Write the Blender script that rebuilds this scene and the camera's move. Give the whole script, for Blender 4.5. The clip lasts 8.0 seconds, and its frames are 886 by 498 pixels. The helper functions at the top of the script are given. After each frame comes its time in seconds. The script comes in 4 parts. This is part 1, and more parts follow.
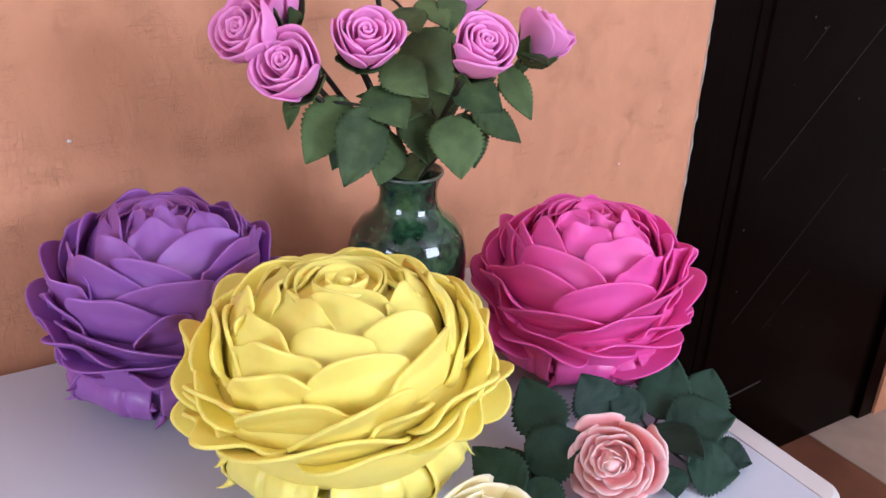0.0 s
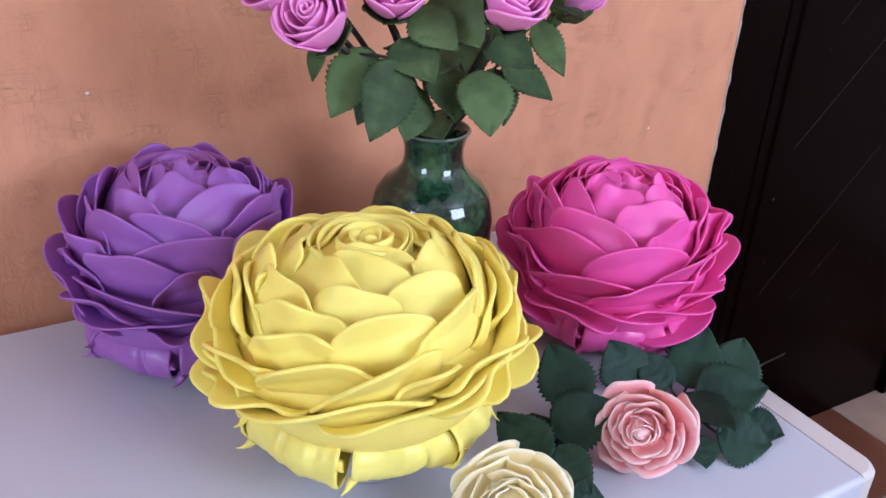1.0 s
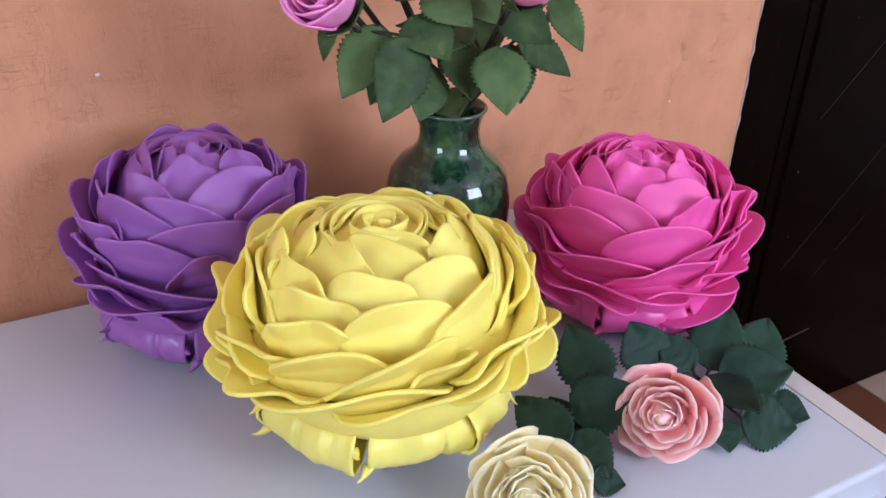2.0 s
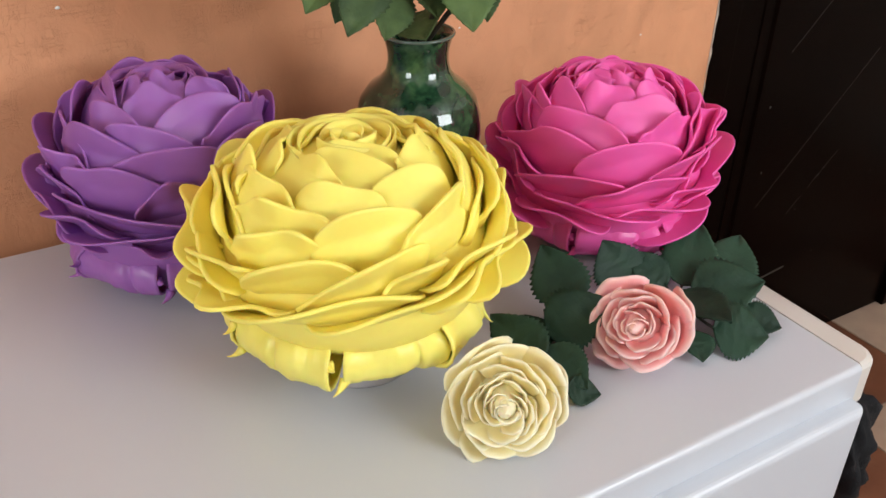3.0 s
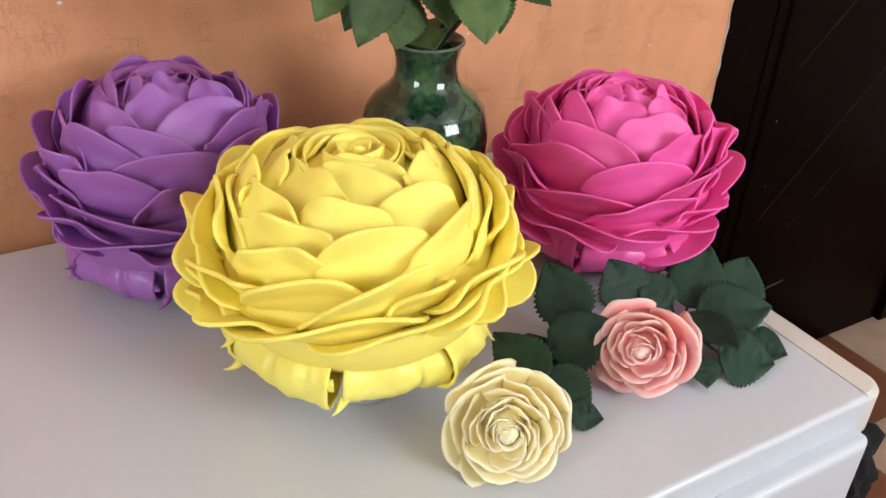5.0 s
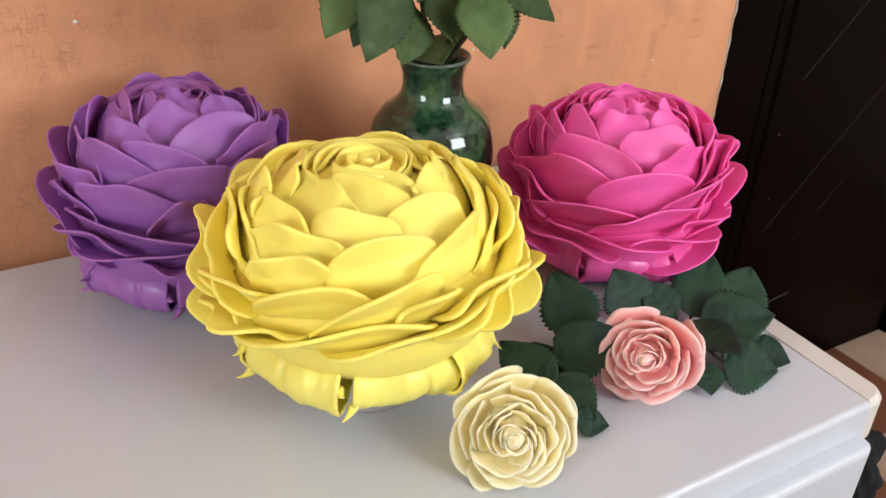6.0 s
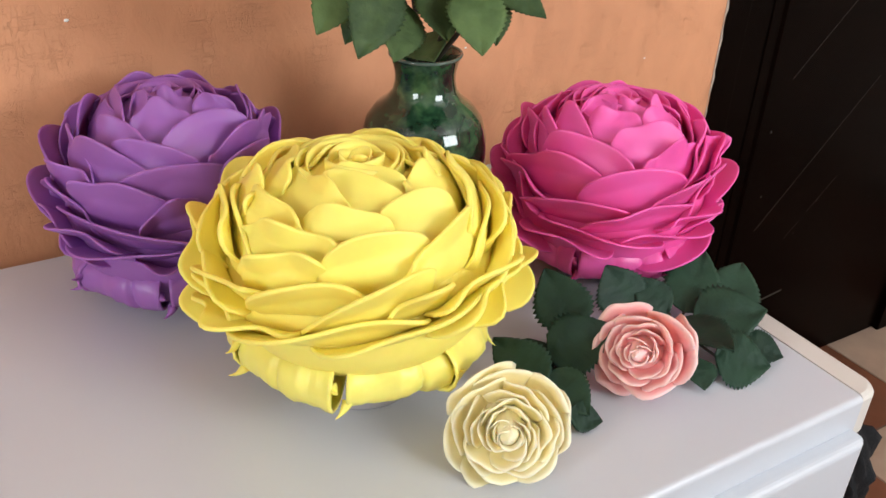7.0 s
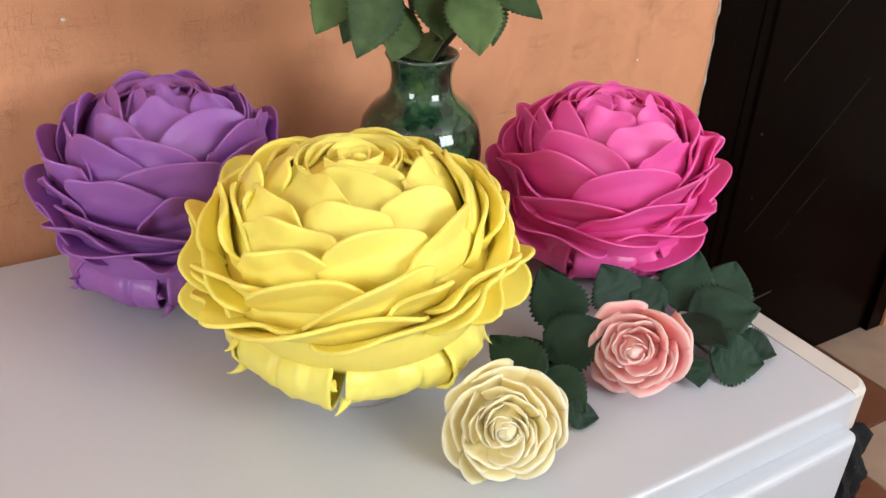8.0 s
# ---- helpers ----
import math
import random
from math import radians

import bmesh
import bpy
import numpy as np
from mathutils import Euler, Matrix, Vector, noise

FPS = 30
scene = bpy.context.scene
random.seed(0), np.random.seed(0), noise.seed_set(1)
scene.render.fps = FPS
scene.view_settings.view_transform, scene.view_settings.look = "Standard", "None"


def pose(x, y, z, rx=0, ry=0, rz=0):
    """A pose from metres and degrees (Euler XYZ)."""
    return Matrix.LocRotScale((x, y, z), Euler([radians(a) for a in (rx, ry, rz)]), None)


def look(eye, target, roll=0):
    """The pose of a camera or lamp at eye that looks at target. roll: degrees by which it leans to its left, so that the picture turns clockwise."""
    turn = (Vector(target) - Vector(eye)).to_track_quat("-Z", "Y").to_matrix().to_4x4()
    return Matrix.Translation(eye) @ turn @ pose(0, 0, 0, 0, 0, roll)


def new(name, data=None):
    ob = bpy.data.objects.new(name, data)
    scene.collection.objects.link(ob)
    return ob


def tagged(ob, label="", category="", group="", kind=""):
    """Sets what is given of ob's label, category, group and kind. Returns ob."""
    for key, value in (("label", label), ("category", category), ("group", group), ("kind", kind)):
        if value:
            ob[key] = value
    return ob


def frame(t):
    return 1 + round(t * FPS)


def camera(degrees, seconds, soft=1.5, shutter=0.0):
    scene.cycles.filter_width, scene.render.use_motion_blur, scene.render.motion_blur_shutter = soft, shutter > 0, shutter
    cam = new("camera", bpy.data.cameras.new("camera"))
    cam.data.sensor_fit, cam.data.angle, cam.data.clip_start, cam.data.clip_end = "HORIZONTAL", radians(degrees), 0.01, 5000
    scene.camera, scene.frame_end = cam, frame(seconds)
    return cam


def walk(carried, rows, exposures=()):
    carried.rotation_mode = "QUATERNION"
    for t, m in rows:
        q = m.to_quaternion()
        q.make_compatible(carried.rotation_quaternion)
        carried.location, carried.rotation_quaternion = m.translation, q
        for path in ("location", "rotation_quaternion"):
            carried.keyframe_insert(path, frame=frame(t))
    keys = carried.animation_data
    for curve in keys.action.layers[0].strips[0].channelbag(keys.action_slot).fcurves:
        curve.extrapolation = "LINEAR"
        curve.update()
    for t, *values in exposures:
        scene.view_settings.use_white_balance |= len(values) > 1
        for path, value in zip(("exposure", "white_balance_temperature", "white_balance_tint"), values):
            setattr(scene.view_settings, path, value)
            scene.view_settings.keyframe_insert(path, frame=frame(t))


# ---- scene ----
# The camera: hand-held in front of a low refrigerator, looking down on it.
cam = camera(55.0, 8.0)
PATH = [
    (0, (-0.0175, -0.1431, 1.5274), (1.2650, 1.9413, 0.3867), 2.4),
    (0.5, (-0.0175, -0.1202, 1.5112), (1.2407, 1.9616, 0.3394), 3.1),
    (1, (-0.0149, -0.1188, 1.5045), (1.2029, 1.9535, 0.2746), 2.8),
    (1.2, (-0.0121, -0.1107, 1.4991), (1.1785, 1.9616, 0.2409), 2.5),
    (2.3, (0.0000, -0.1013, 1.5072), (1.1475, 1.9562, 0.1869), 1.5),
    (2.5, (0.0000, -0.1134, 1.4924), (1.1597, 1.9292, 0.1599), 1.1),
    (3, (-0.0041, -0.1296, 1.4573), (1.1718, 1.8630, 0.0667), 0.7),
    (3.5, (-0.0108, -0.1283, 1.4667), (1.1866, 1.8441, 0.0640), 1.5),
    (4, (0.0000, -0.1188, 1.4667), (1.2204, 1.8428, 0.0695), 2.4),
    (4.5, (0.0068, -0.0972, 1.4546), (1.2029, 1.8590, 0.0276), 2.7),
    (5, (0.0000, -0.0999, 1.4681), (1.1866, 1.8738, 0.0600), 2.8),
    (5.2, (-0.0041, -0.1013, 1.4748), (1.1853, 1.8900, 0.0924), 2.7),
    (6.5, (-0.0108, -0.1215, 1.4681), (1.1678, 1.8900, 0.1046), 2.1),
    (7, (-0.0108, -0.1188, 1.4667), (1.1894, 1.8819, 0.1086), 2.2),
    (7.5, (-0.0135, -0.1242, 1.4694), (1.2110, 1.8684, 0.1207), 2.3),
    (8, (-0.0216, -0.1215, 1.4653), (1.2083, 1.8671, 0.1167), 2.6),
]
EXPOSURES = [(0, -0.18, 5450, 19), (1.2, -0.25, 5150, 19), (2.3, -0.29, 5600, 11), (3.0, -0.26, 6400, 6), (4.5, -0.17, 6400, 6), (8, -0.14, 6350, 6)]
walk(cam, [(t, look(eye, target, roll)) for t, eye, target, roll in PATH], EXPOSURES)

# ---- light: sky through two windows of the room ----
TOP = 0.87          # height of the refrigerator's top
WALL = 1.02         # face of the orange wall
world = bpy.data.worlds.new("sky")
scene.world = world
world.use_nodes = True
wn = world.node_tree
sky = wn.nodes.new("ShaderNodeTexSky")
sky.sky_type = "NISHITA"
sky.sun_disc = False
sky.sun_elevation = radians(50)
sky.sun_rotation = radians(160)
wn.links.new(sky.outputs[0], wn.nodes["Background"].inputs[0])
wn.nodes["Background"].inputs[1].default_value = 0.12
sun = new("sun", bpy.data.lights.new("sun", "SUN"))
sun.data.energy, sun.data.angle, sun.data.color = 2.0, radians(0.6), (1.0, 0.95, 0.88)
sun.matrix_world = look((0, 0, 10), (-0.6, -2.0, 5.0))

ROOM = (-2.2, 3.2, -1.75, 2.7)      # x left, x right, y behind, ceiling
WIN_BACK = (0.9, 2.4, 1.5, 2.6)   # x from, x to, z from, z to, in the wall behind
WIN_SIDE = (-1.3, -0.1, 1.3, 2.4)  # y from, y to, z from, z to, in the side wall


def window_light(name, eye, target, width, height, watts, colour):
    lamp = new(name, bpy.data.lights.new(name, "AREA"))
    lamp.data.shape, lamp.data.size, lamp.data.size_y = "RECTANGLE", width, height
    lamp.data.energy, lamp.data.color = watts, colour
    lamp.matrix_world = look(eye, target)
    return lamp


window_light("window_light", (1.65, ROOM[2] - 0.04, 2.05), (1.65, 0, 2.05), 1.4, 1.0, 70, (0.95, 0.96, 0.985))
window_light("window_light", (ROOM[0] - 0.04, -0.7, 1.85), (0, -0.7, 1.85), 1.1, 1.0, 43, (0.95, 0.96, 0.985))


# ---- materials ----
def nodes_of(name):
    m = bpy.data.materials.new(name)
    m.use_nodes = True
    return m, m.node_tree.nodes, m.node_tree.links, m.node_tree.nodes["Principled BSDF"]


def surface(name, colour, rough=0.5, vary=0.12, scale=8.0, fine=180.0, bump=0.15, depth=0.001, metal=0.0, random_hue=0.0, sheen=0.0, coat=0.0, trans=0.0, rvar=0.08):
    """A plain material with variation at two scales and a fine relief."""
    m, n, l, p = nodes_of(name)
    co = n.new("ShaderNodeTexCoord")
    big, small = n.new("ShaderNodeTexNoise"), n.new("ShaderNodeTexNoise")
    big.inputs["Scale"].default_value, small.inputs["Scale"].default_value = scale, fine
    big.inputs["Detail"].default_value, small.inputs["Detail"].default_value = 4, 3
    l.new(co.outputs["Object"], big.inputs["Vector"])
    l.new(co.outputs["Object"], small.inputs["Vector"])
    hsv = n.new("ShaderNodeHueSaturation")
    hsv.inputs["Color"].default_value = (*colour, 1)
    val = n.new("ShaderNodeMapRange")
    val.inputs["From Min"].default_value, val.inputs["From Max"].default_value = 0.3, 0.7
    val.inputs["To Min"].default_value, val.inputs["To Max"].default_value = 1 - vary, 1 + vary
    l.new(big.outputs["Fac"], val.inputs["Value"])
    if random_hue:
        info = n.new("ShaderNodeObjectInfo")
        rr = n.new("ShaderNodeMapRange")
        rr.inputs["To Min"].default_value, rr.inputs["To Max"].default_value = 1 - random_hue, 1 + random_hue
        mul = n.new("ShaderNodeMath")
        mul.operation = "MULTIPLY"
        l.new(info.outputs["Random"], rr.inputs["Value"])
        l.new(rr.outputs[0], mul.inputs[0])
        l.new(val.outputs[0], mul.inputs[1])
        l.new(mul.outputs[0], hsv.inputs["Value"])
    else:
        l.new(val.outputs[0], hsv.inputs["Value"])
    l.new(hsv.outputs[0], p.inputs["Base Color"])
    rg = n.new("ShaderNodeMapRange")
    rg.inputs["To Min"].default_value, rg.inputs["To Max"].default_value = max(0.02, rough - rvar), min(1, rough + rvar)
    l.new(small.outputs["Fac"], rg.inputs["Value"])
    l.new(rg.outputs[0], p.inputs["Roughness"])
    p.inputs["Metallic"].default_value = metal
    p.inputs["Sheen Weight"].default_value = sheen
    p.inputs["Coat Weight"].default_value = coat
    p.inputs["Coat Roughness"].default_value = 0.1
    if trans:
        p.inputs["Subsurface Weight"].default_value = trans
        p.inputs["Subsurface Radius"].default_value = (0.012, 0.008, 0.006)
        p.inputs["Subsurface Scale"].default_value = 1.0
    if bump:
        b = n.new("ShaderNodeBump")
        b.inputs["Strength"].default_value, b.inputs["Distance"].default_value = bump, depth
        l.new(small.outputs["Fac"], b.inputs["Height"])
        l.new(b.outputs[0], p.inputs["Normal"])
    return m


def plaster_material():
    """Orange painted plaster: soft blotches, trowel strokes and short cracks in relief."""
    m, n, l, p = nodes_of("orange_plaster")
    co = n.new("ShaderNodeTexCoord")

    def noise_at(scale, detail, stretch, dist=0.0):
        mp = n.new("ShaderNodeMapping")
        mp.inputs["Scale"].default_value = stretch
        t = n.new("ShaderNodeTexNoise")
        t.inputs["Scale"].default_value, t.inputs["Detail"].default_value, t.inputs["Distortion"].default_value = scale, detail, dist
        l.new(co.outputs["Object"], mp.inputs["Vector"])
        l.new(mp.outputs[0], t.inputs["Vector"])
        return t.outputs["Fac"]

    def remap(src, a, b, c, d):
        r = n.new("ShaderNodeMapRange")
        for k, v in zip(("From Min", "From Max", "To Min", "To Max"), (a, b, c, d)):
            r.inputs[k].default_value = v
        l.new(src, r.inputs["Value"])
        return r.outputs[0]

    def math2(op, a, b):
        q = n.new("ShaderNodeMath")
        q.operation = op
        for i, s in enumerate((a, b)):
            if isinstance(s, float):
                q.inputs[i].default_value = s
            else:
                l.new(s, q.inputs[i])
        return q.outputs[0]

    blotch = noise_at(3.0, 3, (1, 1, 1))
    mid = noise_at(22.0, 5, (1, 1, 0.55), 0.6)
    cracks_h = noise_at(26.0, 3, (0.5, 1, 3.2), 1.6)
    cracks_v = noise_at(26.0, 3, (3.2, 1, 0.6), 1.6)
    where = remap(noise_at(22.0, 3, (1, 1, 1)), 0.44, 0.66, 0.0, 1.0)
    line_h = remap(math2("ABSOLUTE", math2("SUBTRACT", cracks_h, 0.5), 0.0), 0.0, 0.02, 1.0, 0.0)
    line_v = remap(math2("ABSOLUTE", math2("SUBTRACT", cracks_v, 0.5), 0.0), 0.0, 0.018, 1.0, 0.0)
    lines = math2("MULTIPLY", math2("MAXIMUM", line_h, line_v), where)
    grain = noise_at(160.0, 3, (1, 1, 1))
    hsv = n.new("ShaderNodeHueSaturation")
    hsv.inputs["Color"].default_value = (*WALL_COLOUR, 1)
    tone = math2("MULTIPLY", remap(blotch, 0.3, 0.7, 0.95, 1.05), remap(mid, 0.3, 0.7, 0.96, 1.04))
    tone = math2("MULTIPLY", tone, remap(lines, 0.0, 1.0, 1.0, 0.965))
    l.new(tone, hsv.inputs["Value"])
    l.new(hsv.outputs[0], p.inputs["Base Color"])
    p.inputs["Roughness"].default_value = 0.62
    height = math2("SUBTRACT", math2("ADD", math2("MULTIPLY", mid, 0.8), math2("MULTIPLY", grain, 0.12)), math2("MULTIPLY", lines, 0.22))
    b = n.new("ShaderNodeBump")
    b.inputs["Strength"].default_value, b.inputs["Distance"].default_value = 0.75, 0.0045
    l.new(height, b.inputs["Height"])
    l.new(b.outputs[0], p.inputs["Normal"])
    return m


def vase_material():
    """Dark green glaze with mossy marbling, very glossy."""
    m, n, l, p = nodes_of("green_glaze")
    co = n.new("ShaderNodeTexCoord")
    a, b = n.new("ShaderNodeTexNoise"), n.new("ShaderNodeTexNoise")
    a.inputs["Scale"].default_value, a.inputs["Detail"].default_value, a.inputs["Distortion"].default_value = 26, 8, 0.8
    b.inputs["Scale"].default_value, b.inputs["Detail"].default_value = 90, 5
    l.new(co.outputs["Object"], a.inputs["Vector"])
    l.new(co.outputs["Object"], b.inputs["Vector"])
    mix = n.new("ShaderNodeMath")
    mix.operation = "MULTIPLY_ADD"
    mix.inputs[1].default_value = 0.35
    l.new(b.outputs["Fac"], mix.inputs[0])
    l.new(a.outputs["Fac"], mix.inputs[2])
    ramp = n.new("ShaderNodeValToRGB")
    e = ramp.color_ramp.elements
    e[0].position, e[0].color = 0.50, (0.006, 0.014, 0.010, 1)
    e[1].position, e[1].color = 0.84, (0.050, 0.125, 0.052, 1)
    mid = ramp.color_ramp.elements.new(0.67)
    mid.color = (0.015, 0.050, 0.024, 1)
    l.new(mix.outputs[0], ramp.inputs[0])
    l.new(ramp.outputs[0], p.inputs["Base Color"])
    p.inputs["Roughness"].default_value = 0.08
    p.inputs["Coat Weight"].default_value = 0.6
    return m


def leaf_material(name, colour, light):
    """Foam leaf: airbrushed patches of two greens, soft relief."""
    m, n, l, p = nodes_of(name)
    co, info = n.new("ShaderNodeTexCoord"), n.new("ShaderNodeObjectInfo")
    a, b = n.new("ShaderNodeTexNoise"), n.new("ShaderNodeTexNoise")
    a.inputs["Scale"].default_value, a.inputs["Detail"].default_value = 30, 3
    b.inputs["Scale"].default_value, b.inputs["Detail"].default_value = 260, 4
    add = n.new("ShaderNodeMath")
    add.operation = "MULTIPLY_ADD"
    add.inputs[1].default_value = 0.5
    l.new(info.outputs["Random"], add.inputs[0])
    l.new(a.outputs["Fac"], add.inputs[2])
    for t in (a, b):
        l.new(co.outputs["Object"], t.inputs["Vector"])
    ramp = n.new("ShaderNodeValToRGB")
    ramp.color_ramp.elements[0].position, ramp.color_ramp.elements[0].color = 0.45, (*colour, 1)
    ramp.color_ramp.elements[1].position, ramp.color_ramp.elements[1].color = 1.05, (*light, 1)
    l.new(add.outputs[0], ramp.inputs[0])
    l.new(ramp.outputs[0], p.inputs["Base Color"])
    p.inputs["Roughness"].default_value = 0.58
    p.inputs["Specular IOR Level"].default_value = 0.3
    bump = n.new("ShaderNodeBump")
    bump.inputs["Strength"].default_value, bump.inputs["Distance"].default_value = 0.55, 0.0011
    l.new(b.outputs["Fac"], bump.inputs["Height"])
    l.new(bump.outputs[0], p.inputs["Normal"])
    return m


WALL_COLOUR = (0.66, 0.31, 0.16)
PLASTER = plaster_material()
PLASTER_EDGE = surface("raw_plaster", (0.42, 0.35, 0.29), 0.9, 0.2, 30, 300, 0.6, 0.002)
CEILING = surface("white_ceiling_paint", (0.78, 0.77, 0.74), 0.8, 0.04, 3, 90, 0.2)
ROOM_PAINT = surface("pale_cream_paint", (0.66, 0.63, 0.57), 0.8, 0.05, 3, 90, 0.2)
DOOR = surface("dark_brown_gloss_paint", (0.0026, 0.0012, 0.0008), 0.26, 0.25, 5, 120, 0.03, 0.0006, rvar=0.03)
DOOR.node_tree.nodes["Principled BSDF"].inputs["Specular IOR Level"].default_value = 0.035
DOOR.node_tree.nodes["Principled BSDF"].inputs["Specular Tint"].default_value = (1.0, 0.55, 0.42, 1)
SCRATCH = surface("scratched_paint", (0.028, 0.021, 0.017), 0.6, 0.3, 60, 300, 0.2)
FRIDGE = surface("white_enamel", (0.565, 0.59, 0.645), 0.30, 0.02, 3, 300, 0.0, rvar=0.01)
FRIDGE_CAP = surface("ivory_plastic", (0.64, 0.61, 0.57), 0.35, 0.03, 5, 200, 0.06, 0.0004)
FRIDGE_RED = surface("crimson_enamel", (0.42, 0.012, 0.03), 0.3, 0.06, 4, 200, 0.05, 0.0004)
SEAM = surface("dark_seam", (0.20, 0.17, 0.15), 0.8, 0.2, 30, 200, 0.1)
TILE_BROWN = surface("brown_floor_tile", (0.15, 0.055, 0.028), 0.42, 0.18, 9, 90, 0.15, 0.001, random_hue=0.12)
TILE_BEIGE = surface("beige_floor_tile", (0.40, 0.29, 0.22), 0.42, 0.12, 9, 90, 0.15, 0.001, random_hue=0.08)
GROUT = surface("floor_grout", (0.20, 0.15, 0.12), 0.9, 0.2, 20, 160, 0.4, 0.001)
YELLOW = surface("yellow_foam", (1.0, 0.83, 0.17), 0.58, 0.04, 14, 500, 0.12, 0.0004, random_hue=0.03, trans=0.4)
PINK = surface("hot_pink_foam", (0.82, 0.102, 0.395), 0.5, 0.06, 14, 500, 0.12, 0.0004, random_hue=0.04, trans=0.3)
PURPLE = surface("purple_foam", (0.325, 0.122, 0.43), 0.50, 0.06, 14, 500, 0.12, 0.0004, random_hue=0.04, trans=0.3)
YELLOW_CUFF = surface("ironed_yellow_foam", (1.0, 0.83, 0.18), 0.44, 0.05, 20, 60, 0.35, 0.0012, coat=0.08, trans=0.4)
PINK_CUFF = surface("ironed_pink_foam", (0.82, 0.102, 0.395), 0.42, 0.07, 20, 60, 0.35, 0.0012, coat=0.12, trans=0.2)
PURPLE_CUFF = surface("ironed_purple_foam", (0.325, 0.122, 0.43), 0.42, 0.07, 20, 60, 0.35, 0.0012, coat=0.12, trans=0.2)
ORCHID = surface("orchid_pink_foam", (0.90, 0.31, 0.64), 0.5, 0.07, 25, 500, 0.12, 0.0004, random_hue=0.05, trans=0.2)
CREAM = surface("cream_foam", (0.97, 0.81, 0.40), 0.62, 0.07, 30, 500, 0.12, 0.0004, random_hue=0.07, trans=0.4)
SALMON = surface("salmon_pink_foam", (0.94, 0.36, 0.36), 0.6, 0.12, 26, 500, 0.12, 0.0004, random_hue=0.08, trans=0.35)
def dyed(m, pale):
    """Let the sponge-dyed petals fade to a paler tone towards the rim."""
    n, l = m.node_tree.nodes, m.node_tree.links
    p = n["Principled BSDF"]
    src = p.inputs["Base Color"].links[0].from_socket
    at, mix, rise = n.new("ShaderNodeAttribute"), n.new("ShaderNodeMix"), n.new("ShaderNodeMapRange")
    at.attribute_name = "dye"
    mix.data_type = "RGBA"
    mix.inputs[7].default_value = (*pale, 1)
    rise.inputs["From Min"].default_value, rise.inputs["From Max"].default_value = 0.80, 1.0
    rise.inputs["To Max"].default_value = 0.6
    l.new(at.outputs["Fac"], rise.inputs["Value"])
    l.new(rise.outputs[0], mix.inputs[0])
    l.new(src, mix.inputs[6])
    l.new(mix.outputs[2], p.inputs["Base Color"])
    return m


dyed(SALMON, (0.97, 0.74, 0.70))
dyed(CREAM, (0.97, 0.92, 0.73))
STAND = surface("pale_grey_plastic", (0.42, 0.40, 0.42), 0.4, 0.05, 8, 200, 0.05)
VASE = vase_material()
RIM = surface("worn_glaze", (0.09, 0.13, 0.105), 0.15, 0.2, 60, 300, 0.05, coat=0.4)
LEAF = leaf_material("moss_green_foam", (0.030, 0.058, 0.020), (0.105, 0.165, 0.055))
LEAF_DARK = leaf_material("bottle_green_foam", (0.008, 0.028, 0.017), (0.022, 0.058, 0.033))
STEM = surface("dark_stem_tape", (0.018, 0.016, 0.010), 0.55, 0.2, 40, 200, 0.3, 0.0006)
BLACK_CLOTH = surface("black_cloth", (0.0025, 0.0025, 0.004), 0.9, 0.3, 25, 350, 0.6, 0.002)


# ---- mesh helpers ----
def mesh_of(name, verts, faces, material, smooth=True):
    me = bpy.data.meshes.new(name)
    me.from_pydata([tuple(v) for v in verts], [], faces)
    me.materials.append(material)
    if smooth:
        me.polygons.foreach_set("use_smooth", [True] * len(me.polygons))
    me.update()
    return me


def add(name, me, parent=None, label=""):
    ob = new(name, me)
    if parent:
        ob.parent = parent
    return tagged(ob, label)


def part(name, bm, material, parent, label="", smooth=False):
    bmesh.ops.recalc_face_normals(bm, faces=bm.faces[:])
    me = bpy.data.meshes.new(name)
    bm.to_mesh(me)
    bm.free()
    me.materials.append(material)
    if smooth:
        me.polygons.foreach_set("use_smooth", [True] * len(me.polygons))
    return add(name, me, parent, label)


def box(x0, x1, y0, y1, z0, z1, bevel=0.0, seg=2):
    bm = bmesh.new()
    bmesh.ops.create_cube(bm, size=1, matrix=Matrix.Translation(((x0 + x1) / 2, (y0 + y1) / 2, (z0 + z1) / 2)) @ Matrix.Diagonal((x1 - x0, y1 - y0, z1 - z0, 1)))
    if bevel:
        bmesh.ops.bevel(bm, geom=bm.edges[:], offset=bevel, segments=seg, affect="EDGES", profile=0.5)
    return bm


def thing(name, at, label, category, group="", kind=""):
    ob = new(name)
    ob.empty_display_size = 0.05
    ob.location = at
    return tagged(ob, label, category, group, kind)


